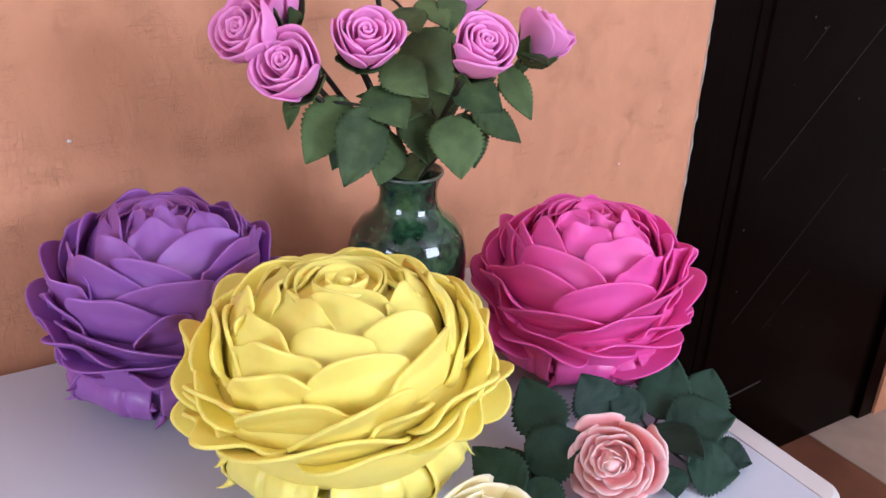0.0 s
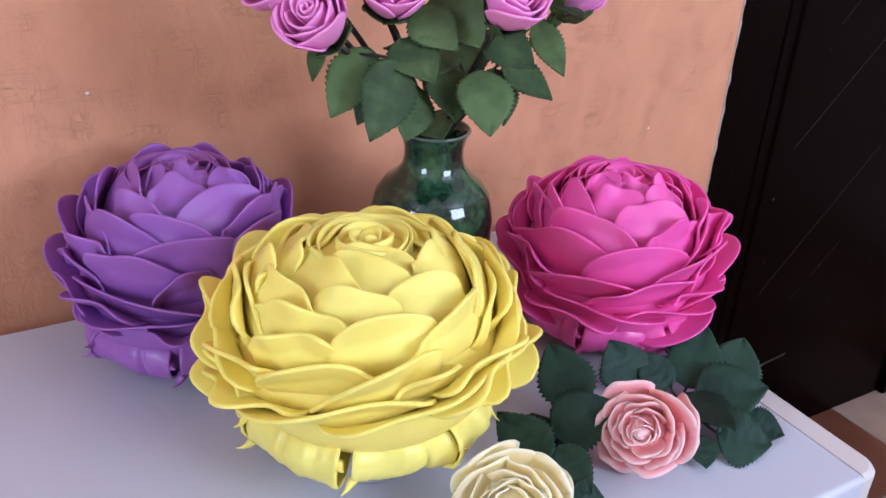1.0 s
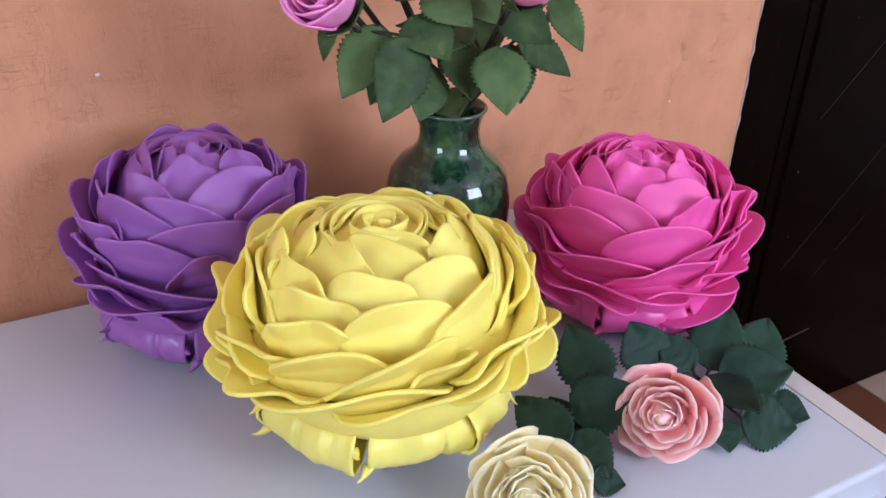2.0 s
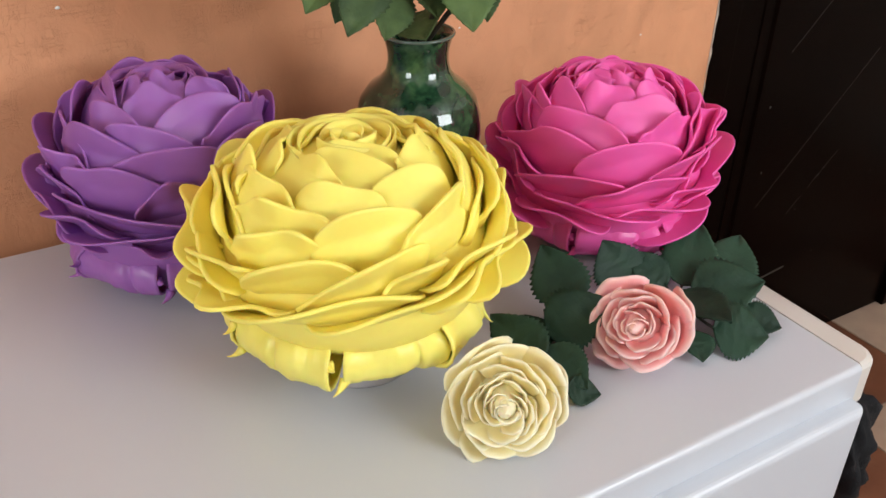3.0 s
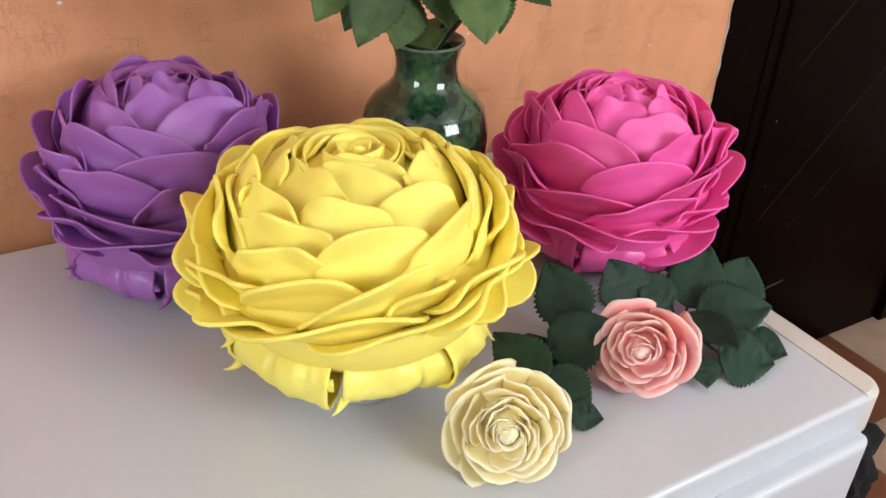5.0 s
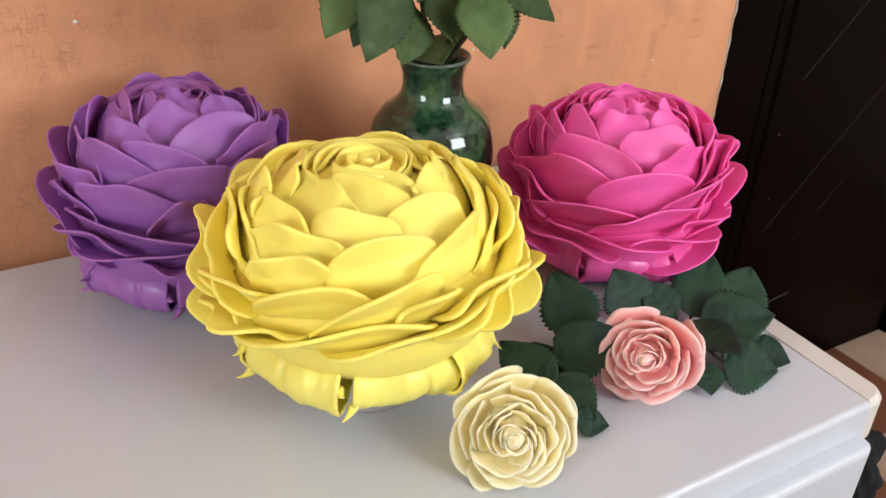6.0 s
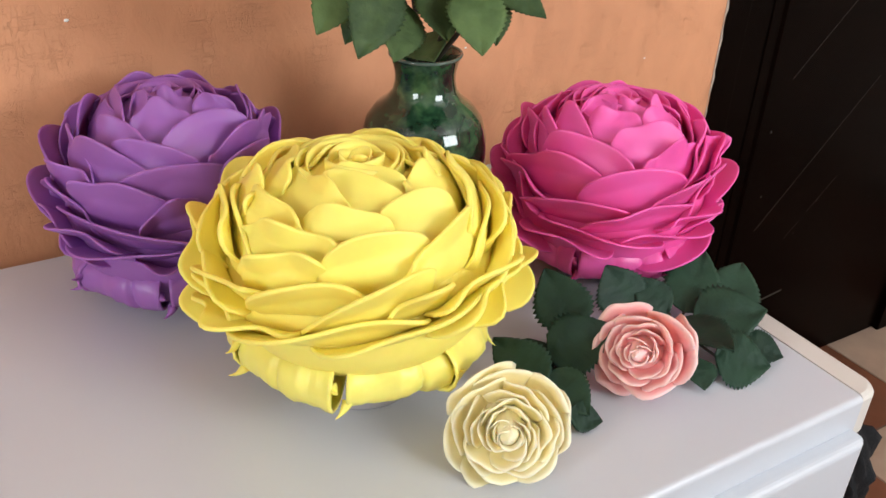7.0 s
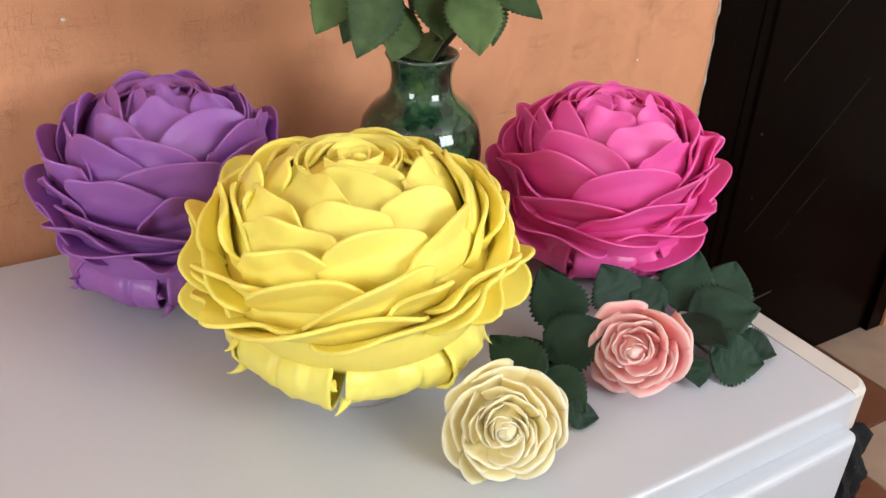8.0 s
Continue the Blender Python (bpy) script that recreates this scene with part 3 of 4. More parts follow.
def big_rose(name, at, R, zc, C, facing, crown, skirt, material, gloss, label, seed, tip=0.0, cuff=0.66, thick=0.003, lush=1.0):
    """A dome of overlapping petals on a round stand, with a wound bud and rolled cuffs under it."""
    rnd = random.Random(seed)
    rose = thing(name, (at[0], at[1], TOP), label, "foam flower", "giant foam roses")
    lift = np.array([0, 0, zc])

    def put(kind, v, f, mat=material, lab=""):
        return add(kind, mesh_of(kind, v, f, mat), rose, lab)

    for azl, ell, azm, elm, azr, elr in crown + skirt:
        v, f = dome_petal((azl, ell), (azm, elm), (azr, elr), R, C, rnd, petal_form(max(ell, elm, elr), lush), thick)
        put("petal", v + lift, f)
    # the sides and the half turned to the wall
    for row, (el, count) in enumerate(((-5, 7), (5, 7), (15, 7), (25, 7), (35, 7), (45, 7), (55, 7), (65, 6), (75, 6))):
        for k in range(count):
            off = (k + (0.5 if row % 2 else 0.0)) * 360 / count + rnd.uniform(-7, 7)
            off = (off + 180) % 360 - 180
            if abs(off) < (56 if el < 35 else 62 if el < 60 else 100):
                continue
            az = facing + off
            half = min(rnd.uniform(25, 30) / math.cos(radians(el)) ** 0.7, 44)
            e, sink = el + rnd.uniform(-3, 3), rnd.uniform(9, 13)
            v, f = dome_petal((az - half, e - sink), (az + rnd.uniform(-10, 10), e + 3), (az + half, e - sink), R, C, rnd, petal_form(e, lush * rnd.uniform(0.9, 1.35)), thick, 0.03, 0.2, rnd.uniform(0.925, 0.955) if el < 10 else rnd.uniform(0.95, 0.98) if el < 40 else rnd.uniform(0.925, 0.95), 1.2)
            put("petal", v + lift, f)
    # the wound bud
    for k in range(13):
        r = 0.005 + 0.0052 * k
        az, half = facing + 137.5 * k, 1.75 - 0.05 * k
        if k > 6:
            az = facing + 180 + (-66, 40, -14, 78, -40, 24)[k - 7]
        cols, rows = 17, 9
        P = np.zeros((rows, cols, 3))
        top = C * (1.0 - 0.0006 * k * k) + tip
        for i in range(rows):
            v = i / (rows - 1)
            for j in range(cols):
                u = -1 + 2 * j / (cols - 1)
                a = radians(az) + u * half
                rr = (r + 0.0024 * u) * (1.22 - 0.24 * v) + 0.0035 * max(0, v - 0.75) ** 2 * 16 * (1 - 0.6 * u * u)
                P[i, j] = (rr * math.cos(a), rr * math.sin(a), top - 0.055 * (1 - v) - 0.011 * u * u * v)
        v, f = sheet(P, thick, 0.45)
        put("petal", v + lift, f)
    # the ball inside
    prof = [(0.83 * R * math.cos(radians(e)), zc + (0.82 + 0.13 * max(0, math.sin(radians(e))) ** 3) * C * math.sin(radians(e))) for e in range(-50, 91, 10)]
    prof[-1] = (0.0001, prof[-1][1])
    v, f = lathe(prof, 40)
    put("core", v, f)
    # rolled cuffs below the petals, with torn points
    low = zc - 0.64 * C
    for k in range(7):
        az = radians(facing + 14 + 360 / 7 * k + rnd.uniform(-3, 3))
        half = radians(25.0 if k == 0 else rnd.uniform(26.0, 27.0))
        cols, rows = 33, 13
        P = np.zeros((rows, cols, 3))
        foot = max(low - 0.019, 0.026) + rnd.uniform(-0.004, 0.004)
        slope, fat, crumple = rnd.uniform(-0.007, 0.007), rnd.uniform(0.023, 0.028), rnd.uniform(-0.5, 0.5)
        shift = 0.03 if k % 2 else 0.0
        for i in range(rows):
            v = i / (rows - 1)
            for j in range(cols):
                u = -1 + 2 * j / (cols - 1)
                a = az + u * half * (1 - 0.04 * math.sin(3 * v + k))
                open_end = 1 + 0.22 * abs(u) ** 5
                turn = radians(85 - 235 * max(0.0, (v - 0.25) / 0.75))
                r = R * (cuff + shift - 0.05) + fat * open_end * math.cos(turn)
                zz = foot + fat * (1 + math.sin(turn)) if v >= 0.25 else foot + fat * 2 + (zc - foot - 2 * fat) * (0.25 - v) / 0.25
                r -= R * (0.035 * math.exp(-((u - crumple - 0.2 * v) / 0.06) ** 2)) * min(1, v * 2)
                r += R * (0.05 * noise.noise(Vector((u * 1.3 + 7 * k, v * 2.2, seed))) + 0.010 * noise.noise(Vector((u * 6 + 3 * k, v * 9 + u * 5, seed + 5))))
                zz += slope * u * v + 0.004 * noise.noise(Vector((u * 4 + 5 * k, v * 2, seed + 1)))
                P[i, j] = (r * math.cos(a), r * math.sin(a), max(0.006, zz))
        v, f = sheet(P, 0.003)
        put("cuff", v, f, gloss, "creased shiny rolled foam cuff")
        for s in ((1,) if k % 2 else (-1, 1)):
            a = az + s * half * 0.95
            out = R * (cuff + shift - 0.05) + fat * 0.95
            root = np.array([out * math.cos(a), out * math.sin(a), foot + slope * s + fat * (0.5 if s < 0 else 1.3)])
            tipv = root + np.array([math.cos(a) * 0.016 - s * 0.010 * math.sin(a), math.sin(a) * 0.016 + s * 0.010 * math.cos(a), rnd.uniform(-0.022, -0.004) if s < 0 else rnd.uniform(-0.012, 0.012)])
            tipv[2] = max(tipv[2], 0.003)
            pts = bezier(root, (root + tipv) / 2 + np.array([0, 0, -0.006]), tipv, 6)
            v, f = tube(pts, [0.0060, 0.0046, 0.0032, 0.0020, 0.0011, 0.0004], 6)
            put("torn_point", np.array([tuple(q) for q in v]), f)
    v, f = lathe([(0.0001, 0), (0.060, 0), (0.062, 0.004), (0.060, max(0.03, low - 0.02)), (0.05, zc - 0.4 * C), (0.0001, zc - 0.4 * C)], 40)
    put("stand", v, f, STAND, "pale grey plastic foot")
    return rose


YELLOW_CROWN = [(-161, 77, -108, 83, -63, 71), (-160, 74, -134, 78, -80, 65), (164, 70, -146, 71, -118, 62), (-79, 68, -53, 71, -22, 66), (-106, 61, -71, 61, -57, 53),
                (-146, 56, -128, 60, -99, 57), (169, 56, -159, 57, -141, 53), (-174, 44, -148, 50, -122, 47), (-132, 37, -111, 50, -84, 47), (-164, 29, -149, 39, -128, 42),
                (-97, 37, -81, 46, -49, 50), (-172, 64, 160, 70, 115, 64), (-176, 52, 168, 60, 140, 52), (-42, 66, -15, 70, 30, 66)]
YELLOW_SKIRT = [(-62, 46, -30, 60, 10, 54), (-48, 36, -24, 46, 4, 44), (-170, 34, 172, 46, 146, 40), (-157, 13, -139, 30, -115, 31), (-134, 11, -112, 30, -86, 36),
                (-106, 18, -96, 27, -79, 27), (-176, -13, -132, 13, -95, 17), (-131, -2, -101, 12, -68, 19), (171, -2, -163, 4, -138, 9), (177, 18, -159, 24, -149, 25),
                (-88, 19, -64, 25, -32, 13)]
PINK_CROWN = [(-144, 81, -110, 78, -82, 74), (-163, 62, -145, 69, -107, 66), (-108, 68, -80, 69, -72, 57), (-174, 64, 169, 77, -135, 79), (-79, 74, -55, 75, -51, 71),
              (-137, 52, -112, 60, -77, 53), (176, 53, 174, 62, -148, 54), (134, 48, 168, 53, -172, 49), (-179, 38, -159, 50, -119, 40), (-117, 39, -99, 47, -70, 48),
              (-49, 55, -67, 49, -83, 34), (-58, 49, -38, 34, -62, 32)]
PINK_SKIRT = [(161, 25, -170, 37, -134, 36), (-148, 24, -126, 37, -89, 34), (-111, 21, -92, 29, -57, 29), (179, 12, -148, 20, -121, 20), (-143, 8, -119, 19, -82, 20),
              (-169, 6, -139, 6, -102, -1), (-124, 5, -99, 6, -52, -4), (-103, 8, -87, 14, -51, 8), (143, 14, 171, 25, -166, 20), (179, -3, -154, 0, -129, -6)]
PURPLE_CROWN = [(-130, 81, -84, 81, -53, 73), (-132, 64, -105, 72, -75, 64), (-70, 69, -39, 69, -37, 58), (-108, 52, -68, 61, -40, 52), (-141, 70, -164, 80, -119, 76),
                (174, 72, 150, 72, -137, 65), (-159, 60, -136, 60, -112, 53), (-83, 42, -63, 47, -2, 39), (-136, 49, -117, 51, -85, 42), (-170, 42, -146, 48, -109, 40),
                (-128, 35, -105, 40, -73, 39)]
PURPLE_SKIRT = [(-79, 36, -62, 40, -27, 38), (-153, 29, -134, 34, -102, 28), (-117, 18, -104, 27, -90, 28), (177, 30, -156, 37, -140, 35), (-167, 18, -131, 17, -95, 10),
                (179, 3, -148, 12, -126, 6), (-158, 3, -127, 4, -98, 7), (-122, 2, -110, -1, -97, 1), (19, 53, -7, 57, -31, 54)]
big_rose("giant_rose", (0.300, 0.562), 0.168, 0.144, 0.119, -114, YELLOW_CROWN, YELLOW_SKIRT, YELLOW, YELLOW_CUFF, "giant lemon yellow foam rose with layered petals", 11, 0.005, 0.66, 0.0042, 1.2)
big_rose("giant_rose", (0.704, 0.650), 0.150, 0.096, 0.140, -133, PINK_CROWN, PINK_SKIRT, PINK, PINK_CUFF, "giant hot pink foam rose with layered petals", 12, 0.0, 0.72, 0.0028, 1.25)
big_rose("giant_rose", (0.184, 0.853), 0.152, 0.104, 0.151, -101, PURPLE_CROWN, PURPLE_SKIRT, PURPLE, PURPLE_CUFF, "giant purple foam rose with layered petals", 13, 0.0, 0.72, 0.0028, 1.25)


# ---- leaves and small roses ----
def leaf_mesh(base, tip, width, up, rnd, material, curl=0.10, fold=0.16, teeth=13):
    """A rose leaf with a toothed edge, a sunk midrib and pressed side veins."""
    base, tip = Vector(base), Vector(tip)
    L = (tip - base).length
    y = (tip - base).normalized()
    x = y.cross(Vector(up)).normalized()
    z = x.cross(y)
    rows, cols = 2 * teeth + 3, 11
    P = np.zeros((rows, cols, 3))
    bend = rnd.uniform(0.6, 1.3) * curl
    for i in range(rows):
        v = i / (rows - 1)
        w = 0.56 * width * (math.sin(math.pi * min(1, v ** 0.80)) ** 0.74 * (1.05 - 0.30 * v ** 3) if 0 < v < 1 else 0.0)
        w = max(w, 0.0012 if v < 0.5 else 0.0004)
        w *= 1 + (0.07 if i % 2 else -0.06)
        for j in range(cols):
            u = -1 + 2 * j / (cols - 1)
            vein = -0.0015 * max(0.0, math.cos(2 * math.pi * (v * 5.0 - abs(u) * 1.4))) ** 5 * min(1, abs(u) * 4) * (1 - abs(u) ** 3)
            h = fold * 0.5 * width * abs(u) ** 0.8 - fold * 0.30 * width * u * u - bend * L * (v - 0.35) ** 2 + vein + 0.0011 * noise.noise(Vector((u * 3 + base.x * 90, v * 7 + base.y * 90, base.z * 50))) + 0.012 * width * math.sin(6 * v + 3 * u)
            sweep = 0.10 * width * u * u * math.sin(math.pi * v)
            q = base + y * (v * L - sweep * 0.3 + (0.05 * L * abs(u) * v if i % 2 == 0 else 0) * 0.2) + x * (u * w) + z * h
            P[i, j] = q
    v, f = sheet(P, 0.0012)
    return mesh_of("leaf", v, f, material)


def turned(axis):
    """A frame whose z points along axis."""
    return Vector(axis).to_track_quat("Z", "Y").to_matrix()


def bloom(parent, at, axis, R, depth, count, opening, material, seed, thick=0.0024, roll=0.0, wound=3, flare=0.16, sag=1.0, wave=0.03, wrap=0.0):
    """A rose head: a wound heart, then separate cupped petals, the outer ones lower, wider open and curled back."""
    rnd = random.Random(seed)
    M = np.array(turned(axis)) @ np.array(Matrix.Rotation(roll, 3, "Z"))
    at = np.array(at)
    for k in range(count):
        q = (k + 0.5) / count
        heart = k < wound
        r = R * (0.055 + 0.05 * k) if heart else R * (0.06 + 0.94 * q ** 0.95) * rnd.uniform(0.95, 1.03)
        az = 2.399963 * k + rnd.uniform(-0.5, 0.5)
        half = (1.7 if heart else 1.12 - 0.36 * q + wrap) + rnd.uniform(-0.08, 0.08)
        top = (0.20 - 0.4 * wrap if heart else 0.10 - opening * q ** 1.5) * R + rnd.uniform(-0.05, 0.05) * R * q
        lean, sink, ph = rnd.choice((-1, 1)) * rnd.uniform(0.03, 0.12), sag * rnd.uniform(0.22, 0.42), rnd.uniform(0, 6.28)
        point = rnd.uniform(0.02, 0.10)
        cols, rows = 19, 12
        P = np.zeros((rows, cols, 3))
        for i in range(rows):
            v = i / (rows - 1)
            for j in range(cols):
                u = -1 + 2 * j / (cols - 1)
                a = az + u * half * (0.55 + 0.45 * min(1, v * 1.5))
                vr = v * (1 - (0.0 if heart else 0.30) * abs(u) ** 5)
                cup = math.sin(0.5 * math.pi * min(1.0, vr * 1.12)) ** (0.8 + 0.25 * q)
                rr = r * (0.16 + 0.84 * cup) + (0.06 if heart else lean) * R * u * v
                curlv = max(0, v - 0.66) / 0.34
                mid = 1 - 0.6 * u * u
                rr += (flare * q + 0.015) * R * curlv ** 2 * mid
                rr += 0.03 * R * q * math.sin(4.0 * u + ph) * v * v
                h = -depth * (1 - vr) * (0.42 + 0.58 * q ** 0.5) + top * vr
                h += R * v * (-(0.06 if heart else sink * (0.5 + q)) * abs(u) ** 2.2 + point * math.exp(-18 * u * u) * curlv)
                h -= 0.10 * R * q * curlv ** 3 * mid
                if not heart:
                    rr += wave * R * (0.4 + 0.6 * q) * noise.noise(Vector((u * 2.2 + 5.3 * k, v * 1.6, seed))) * v
                    h += 1.2 * wave * R * noise.noise(Vector((u * 2.6 - 4.1 * k, v * 1.2, seed + 9))) * v * v
                P[i, j] = M @ np.array([rr * math.cos(a), rr * math.sin(a), h])
        v, f = sheet(P, thick)
        me = mesh_of("petal", v + at, f, material)
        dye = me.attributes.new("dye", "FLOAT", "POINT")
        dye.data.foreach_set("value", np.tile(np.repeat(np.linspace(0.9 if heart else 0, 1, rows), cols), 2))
        under(add("petal", me), parent)


def heart_of(parent, at, axis, R, depth, material):
    """The pale pointed heart in the middle of a rose head."""
    M = turned(axis)
    v, f = lathe([(0.46 * R, -0.72 * depth), (0.34 * R, -0.34 * depth), (0.21 * R, -0.12 * depth), (0.13 * R, 0.06 * R), (0.09 * R, 0.22 * R), (0.0002, 0.34 * R)], 14)
    me = mesh_of("heart", [Vector(at) + M @ Vector(q) for q in v], f, material)
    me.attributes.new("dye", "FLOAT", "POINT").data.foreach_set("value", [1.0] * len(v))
    under(add("heart", me), parent)


def sepals(parent, at, axis, R, depth, material, seed):
    """Five pointed green sepals and the round cup that holds the petals."""
    rnd = random.Random(seed)
    M, at = turned(axis), Vector(at)
    for k in range(5):
        a = 2 * math.pi * k / 5 + rnd.uniform(-0.2, 0.2)
        out = Vector((math.cos(a), math.sin(a), 0))
        base = at + M @ (out * 0.10 * R + Vector((0, 0, -depth * 1.02)))
        tip = at + M @ (out * R * rnd.uniform(1.02, 1.16) + Vector((0, 0, -depth * rnd.uniform(0.42, 0.62))))
        me = leaf_mesh(base, tip, R * 0.62, M @ Vector((-out.x * 0.6, -out.y * 0.6, 1)), rnd, material, -0.35, 0.1, 5)
        me.name = "sepal"
        under(add("sepal", me), parent)
    v, f = lathe([(0.0001, -depth * 1.22), (0.10 * R, -depth * 1.2), (0.22 * R, -depth * 1.1), (0.25 * R, -depth), (0.18 * R, -depth * 0.9)], 16)
    under(add("rose_hip", mesh_of("rose_hip", [at + M @ Vector(q) for q in v], f, material)), parent)


UP = Vector((0, 0, 1))
# two roses lying on the refrigerator
cream = thing("foam_rose", (0.36, 0.37, TOP), "cream foam rose with dark green leaves lying down", "foam rose", "loose foam roses")
salmon = thing("foam_rose", (0.56, 0.40, TOP), "salmon pink foam rose with dark green leaves lying down", "foam rose", "loose foam roses")
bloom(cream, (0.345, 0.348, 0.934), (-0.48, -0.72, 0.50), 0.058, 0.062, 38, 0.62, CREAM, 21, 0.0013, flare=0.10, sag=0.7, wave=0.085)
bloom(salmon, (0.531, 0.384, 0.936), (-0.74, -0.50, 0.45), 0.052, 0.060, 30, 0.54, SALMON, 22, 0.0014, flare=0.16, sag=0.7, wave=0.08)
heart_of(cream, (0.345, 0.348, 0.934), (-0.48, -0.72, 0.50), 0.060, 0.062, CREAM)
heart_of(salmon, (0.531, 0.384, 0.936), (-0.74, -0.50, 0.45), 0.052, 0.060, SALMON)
LEAVES_SALMON = [((0.677, 0.46, 0.897), (0.756, 0.517, 0.935), 0.060), ((0.734, 0.442, 0.895), (0.799, 0.488, 0.918), 0.056),
                 ((0.673, 0.441, 0.900), (0.746, 0.400, 0.915), 0.068), ((0.704, 0.391, 0.890), (0.735, 0.356, 0.880), 0.041),
                 ((0.655, 0.386, 0.890), (0.702, 0.347, 0.885), 0.061), ((0.663, 0.449, 0.900), (0.658, 0.366, 0.910), 0.052),
                 ((0.632, 0.393, 0.890), (0.613, 0.357, 0.878), 0.036), ((0.618, 0.491, 0.900), (0.606, 0.528, 0.945), 0.059),
                 ((0.656, 0.465, 0.900), (0.636, 0.511, 0.930), 0.041)]
LEAVES_CREAM = [((0.532, 0.484, 0.900), (0.541, 0.563, 0.940), 0.060), ((0.478, 0.462, 0.900), (0.536, 0.433, 0.940), 0.061),
                ((0.445, 0.424, 0.900), (0.434, 0.507, 0.910), 0.051), ((0.477, 0.452, 0.890), (0.475, 0.500, 0.900), 0.029),
                ((0.465, 0.440, 0.900), (0.469, 0.377, 0.885), 0.043), ((0.452, 0.388, 0.885), (0.482, 0.370, 0.877), 0.029)]
TOWARDS = Vector((-0.30, -0.42, 0.90))
for rose, leaves, joint, heart in ((salmon, LEAVES_SALMON, (0.66, 0.452, 0.893), (0.570, 0.412, 0.905)), (cream, LEAVES_CREAM, (0.485, 0.452, 0.890), (0.385, 0.400, 0.905))):
    rnd = random.Random(31)
    for base, tip, width in leaves:
        under(add("leaf", leaf_mesh(base, tip, width, TOWARDS + Vector((rnd.uniform(-0.15, 0.15), rnd.uniform(-0.15, 0.15), 0)), rnd, LEAF_DARK)), rose)
        v, f = tube(bezier(joint, (Vector(joint) + Vector(base)) / 2 - Vector((0, 0, 0.006)), base, 5), [0.0018] * 5, 6)
        under(add("leaf_stalk", mesh_of("leaf_stalk", v, f, STEM)), rose)
    j, h = Vector(joint), Vector(heart)
    v, f = tube(bezier(h, (h + j) / 2 - UP * 0.012, j, 8) + [j + (j - h) * 0.25 - UP * 0.014], [0.0032] * 9, 8)
    under(add("stem", mesh_of("stem", v, f, STEM)), rose)

# the vase
VX, VY = 0.504, 0.800
prof = [(0.0001, 0.0), (0.050, 0.0), (0.053, 0.004), (0.054, 0.012), (0.062, 0.035), (0.074, 0.070), (0.0820, 0.105), (0.0840, 0.135), (0.0825, 0.160), (0.0765, 0.183),
        (0.064, 0.200), (0.049, 0.211), (0.0415, 0.222), (0.0390, 0.235), (0.0395, 0.247), (0.0420, 0.257), (0.0450, 0.265), (0.0468, 0.2680), (0.0460, 0.2702),
        (0.0435, 0.2692), (0.039, 0.262), (0.0360, 0.250), (0.0355, 0.237), (0.038, 0.224), (0.045, 0.209), (0.066, 0.185), (0.078, 0.140), (0.064, 0.060), (0.0001, 0.02)]
v, f = lathe(prof, 96)
vase = add("vase", mesh_of("vase", v, f, VASE))
vase.location = (VX, VY, TOP)
v, f = lathe([(0.0442, 0.2665), (0.0468, 0.2672), (0.0478, 0.2690), (0.0466, 0.2712), (0.0444, 0.2710), (0.0434, 0.2692), (0.0442, 0.2665)], 96)
add("rim", mesh_of("rim", v, f, RIM), vase, "thin grey-green worn rim")
tagged(vase, "dark green marbled glazed ceramic vase holding roses", "vase")

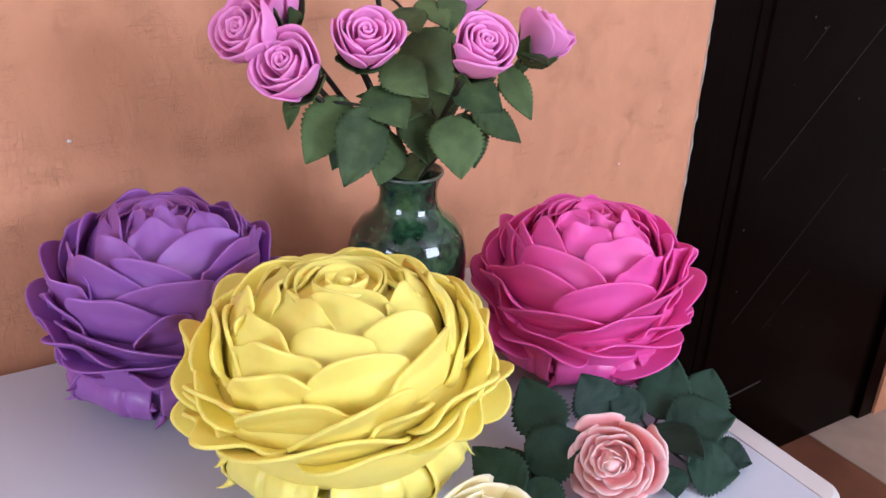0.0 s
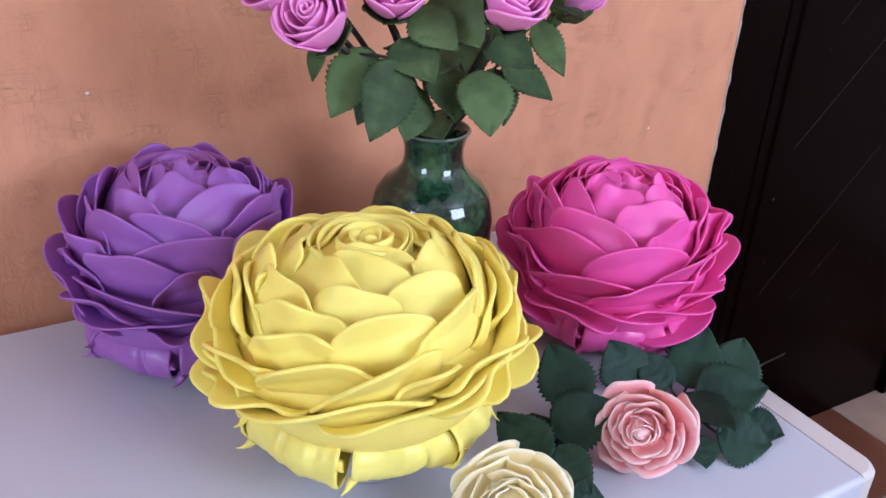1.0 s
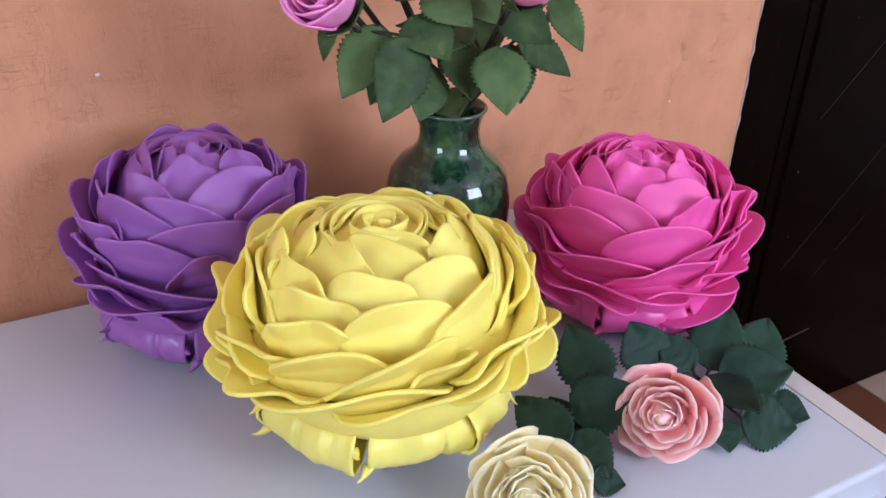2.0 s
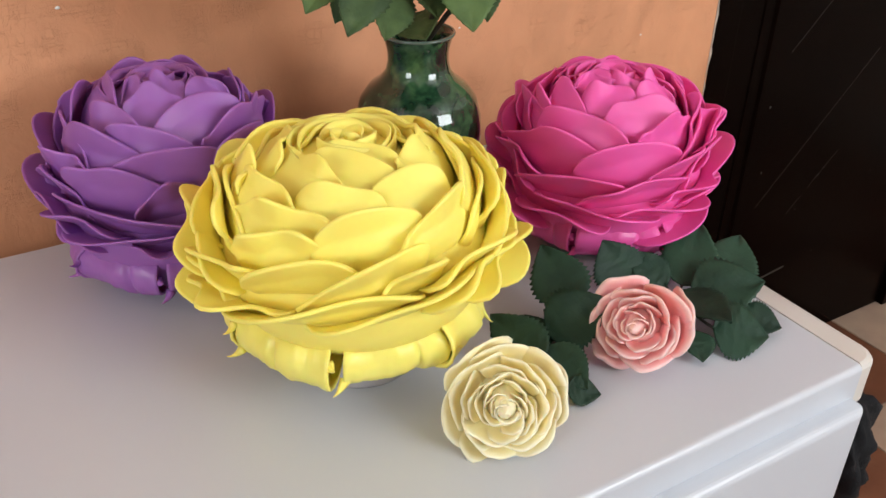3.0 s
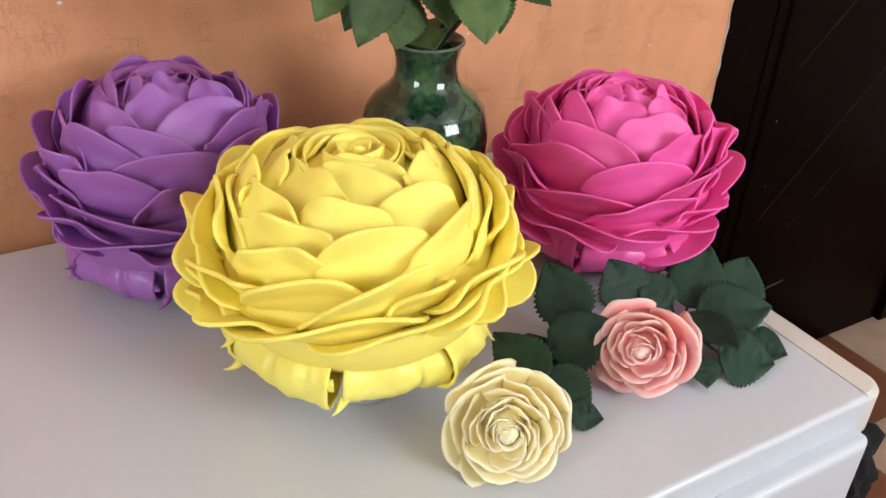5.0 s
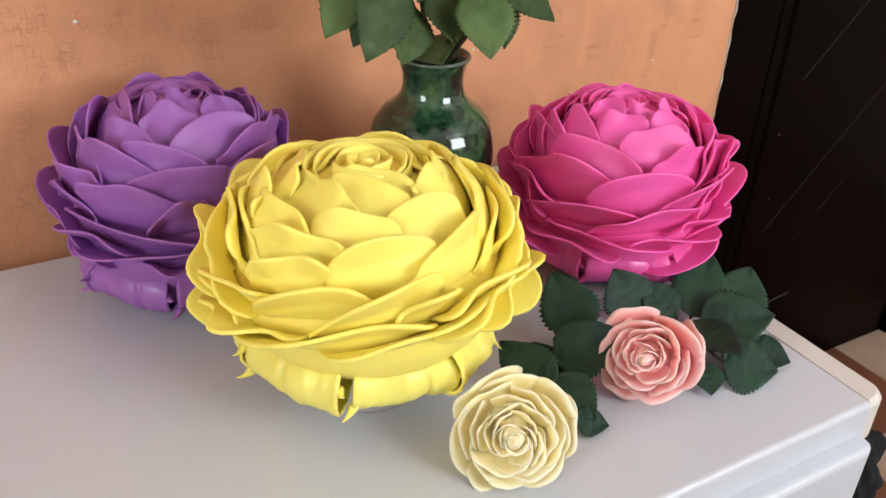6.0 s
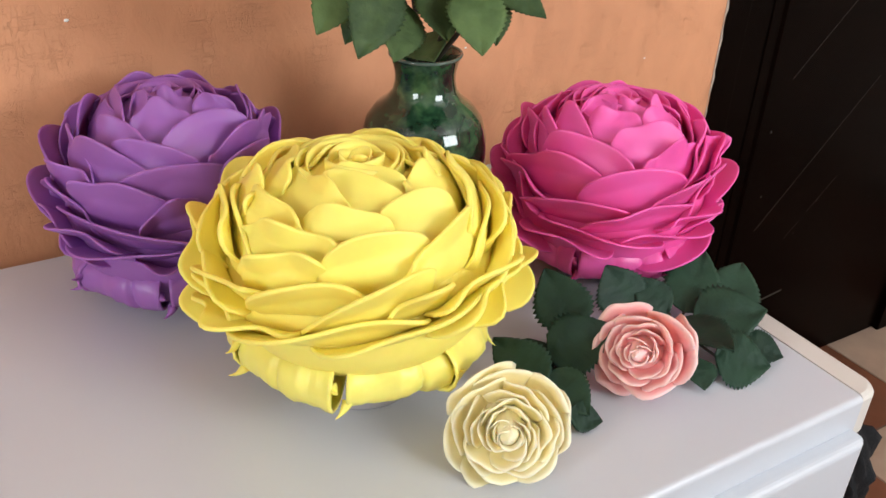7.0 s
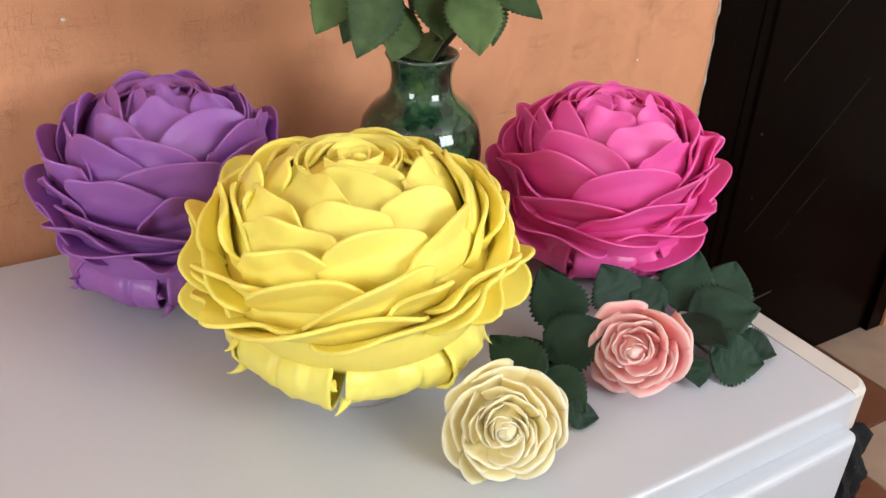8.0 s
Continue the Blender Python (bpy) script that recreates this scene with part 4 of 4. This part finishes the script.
# the bouquet: a head, its facing and the leaves of each stem
NECK = (VX, VY, TOP + 0.25)
BOUQUET = [
    ((0.250, 0.705, 1.362), (-0.80, -0.30, 0.52), [((0.318, 0.730, 1.281), (0.292, 0.680, 1.261), 0.014)]),
    ((0.280, 0.662, 1.335), (-0.62, -0.45, 0.64), [((0.366, 0.700, 1.278), (0.305, 0.660, 1.228), 0.044), ((0.384, 0.668, 1.272), (0.330, 0.618, 1.214), 0.046), ((0.392, 0.730, 1.245), (0.348, 0.690, 1.205), 0.036)]),
    ((0.377, 0.668, 1.358), (-0.22, -0.66, 0.72), [((0.395, 0.690, 1.289), (0.408, 0.640, 1.258), 0.045), ((0.416, 0.700, 1.317), (0.439, 0.650, 1.286), 0.040),
                                                   ((0.438, 0.730, 1.223), (0.400, 0.680, 1.182), 0.044), ((0.456, 0.750, 1.259), (0.386, 0.700, 1.278), 0.012)]),
    ((0.487, 0.604, 1.352), (-0.05, -0.68, 0.73), [((0.500, 0.690, 1.245), (0.484, 0.640, 1.190), 0.051), ((0.502, 0.690, 1.289), (0.533, 0.640, 1.261), 0.042),
                                                   ((0.475, 0.730, 1.242), (0.463, 0.680, 1.197), 0.044), ((0.502, 0.770, 1.263), (0.440, 0.720, 1.237), 0.041)]),
    ((0.640, 0.684, 1.345), (0.50, -0.32, 0.80), [((0.536, 0.720, 1.236), (0.522, 0.670, 1.188), 0.041), ((0.542, 0.710, 1.249), (0.577, 0.660, 1.214), 0.031),
                                                  ((0.584, 0.710, 1.292), (0.592, 0.660, 1.242), 0.029), ((0.600, 0.690, 1.313), (0.595, 0.640, 1.310), 0.022)]),
    ((0.292, 0.745, 1.395), (-0.55, -0.20, 0.80), [((0.320, 0.730, 1.350), (0.318, 0.700, 1.320), 0.02)]),
    ((0.554, 0.750, 1.400), (0.15, -0.35, 0.90), [((0.504, 0.730, 1.341), (0.492, 0.680, 1.304), 0.030), ((0.529, 0.750, 1.381), (0.499, 0.700, 1.344), 0.026),
                                                  ((0.534, 0.790, 1.255), (0.523, 0.740, 1.222), 0.043)]),
    ((0.455, 0.790, 1.440), (-0.10, -0.35, 0.95), [((0.458, 0.710, 1.343), (0.474, 0.660, 1.285), 0.055), ((0.452, 0.730, 1.365), (0.444, 0.680, 1.349), 0.032),
                                                   ((0.490, 0.750, 1.370), (0.492, 0.700, 1.349), 0.032), ((0.493, 0.790, 1.166), (0.480, 0.740, 1.151), 0.043)]),
]
for k, (head, axis, leaves) in enumerate(BOUQUET):
    rnd = random.Random(50 + k)
    stem_rose = thing("rose_stem", NECK, "orchid pink foam rose on a dark stem in the vase", "foam rose", "roses in the vase")
    ax = Vector(axis).normalized()
    R, depth = 0.0370, 0.064
    bloom(stem_rose, head, ax, R, depth, 18, 0.06, ORCHID, 60 + k, 0.0020, k * 1.3, 6, 0.07, 0.24, wrap=0.34)
    sepals(stem_rose, head, ax, R, depth, LEAF, 80 + k)
    h = Vector(head) - ax * depth * 1.15
    a = 2 * math.pi * k / len(BOUQUET)
    foot = Vector((VX + 0.018 * math.cos(a), VY + 0.018 * math.sin(a), TOP + 0.05))
    mouth = Vector((VX + 0.022 * (h.x - VX) / 0.2, VY + 0.022 * (h.y - VY) / 0.2, TOP + 0.262))
    path = [foot] + bezier(mouth, mouth.lerp(h, 0.55) + UP * 0.012, h, 9)
    v, f = tube(path, [0.0034] * len(path), 8)
    under(add("stem", mesh_of("stem", v, f, STEM)), stem_rose)
    for base, tip, width in leaves:
        b = Vector(base)
        under(add("leaf", leaf_mesh(b, b + (Vector(tip) - b) * 1.06, width * 1.15, Vector((-0.30, -0.80, 0.45)) + Vector((rnd.uniform(-0.3, 0.3), 0, rnd.uniform(-0.2, 0.2))), rnd, LEAF)), stem_rose)
        near = min(path[1:], key=lambda q: (q - b).length)
        v, f = tube(bezier(near, near.lerp(b, 0.5) + UP * 0.006, b, 5), [0.0018] * 5, 6)
        under(add("leaf_stalk", mesh_of("leaf_stalk", v, f, STEM)), stem_rose)
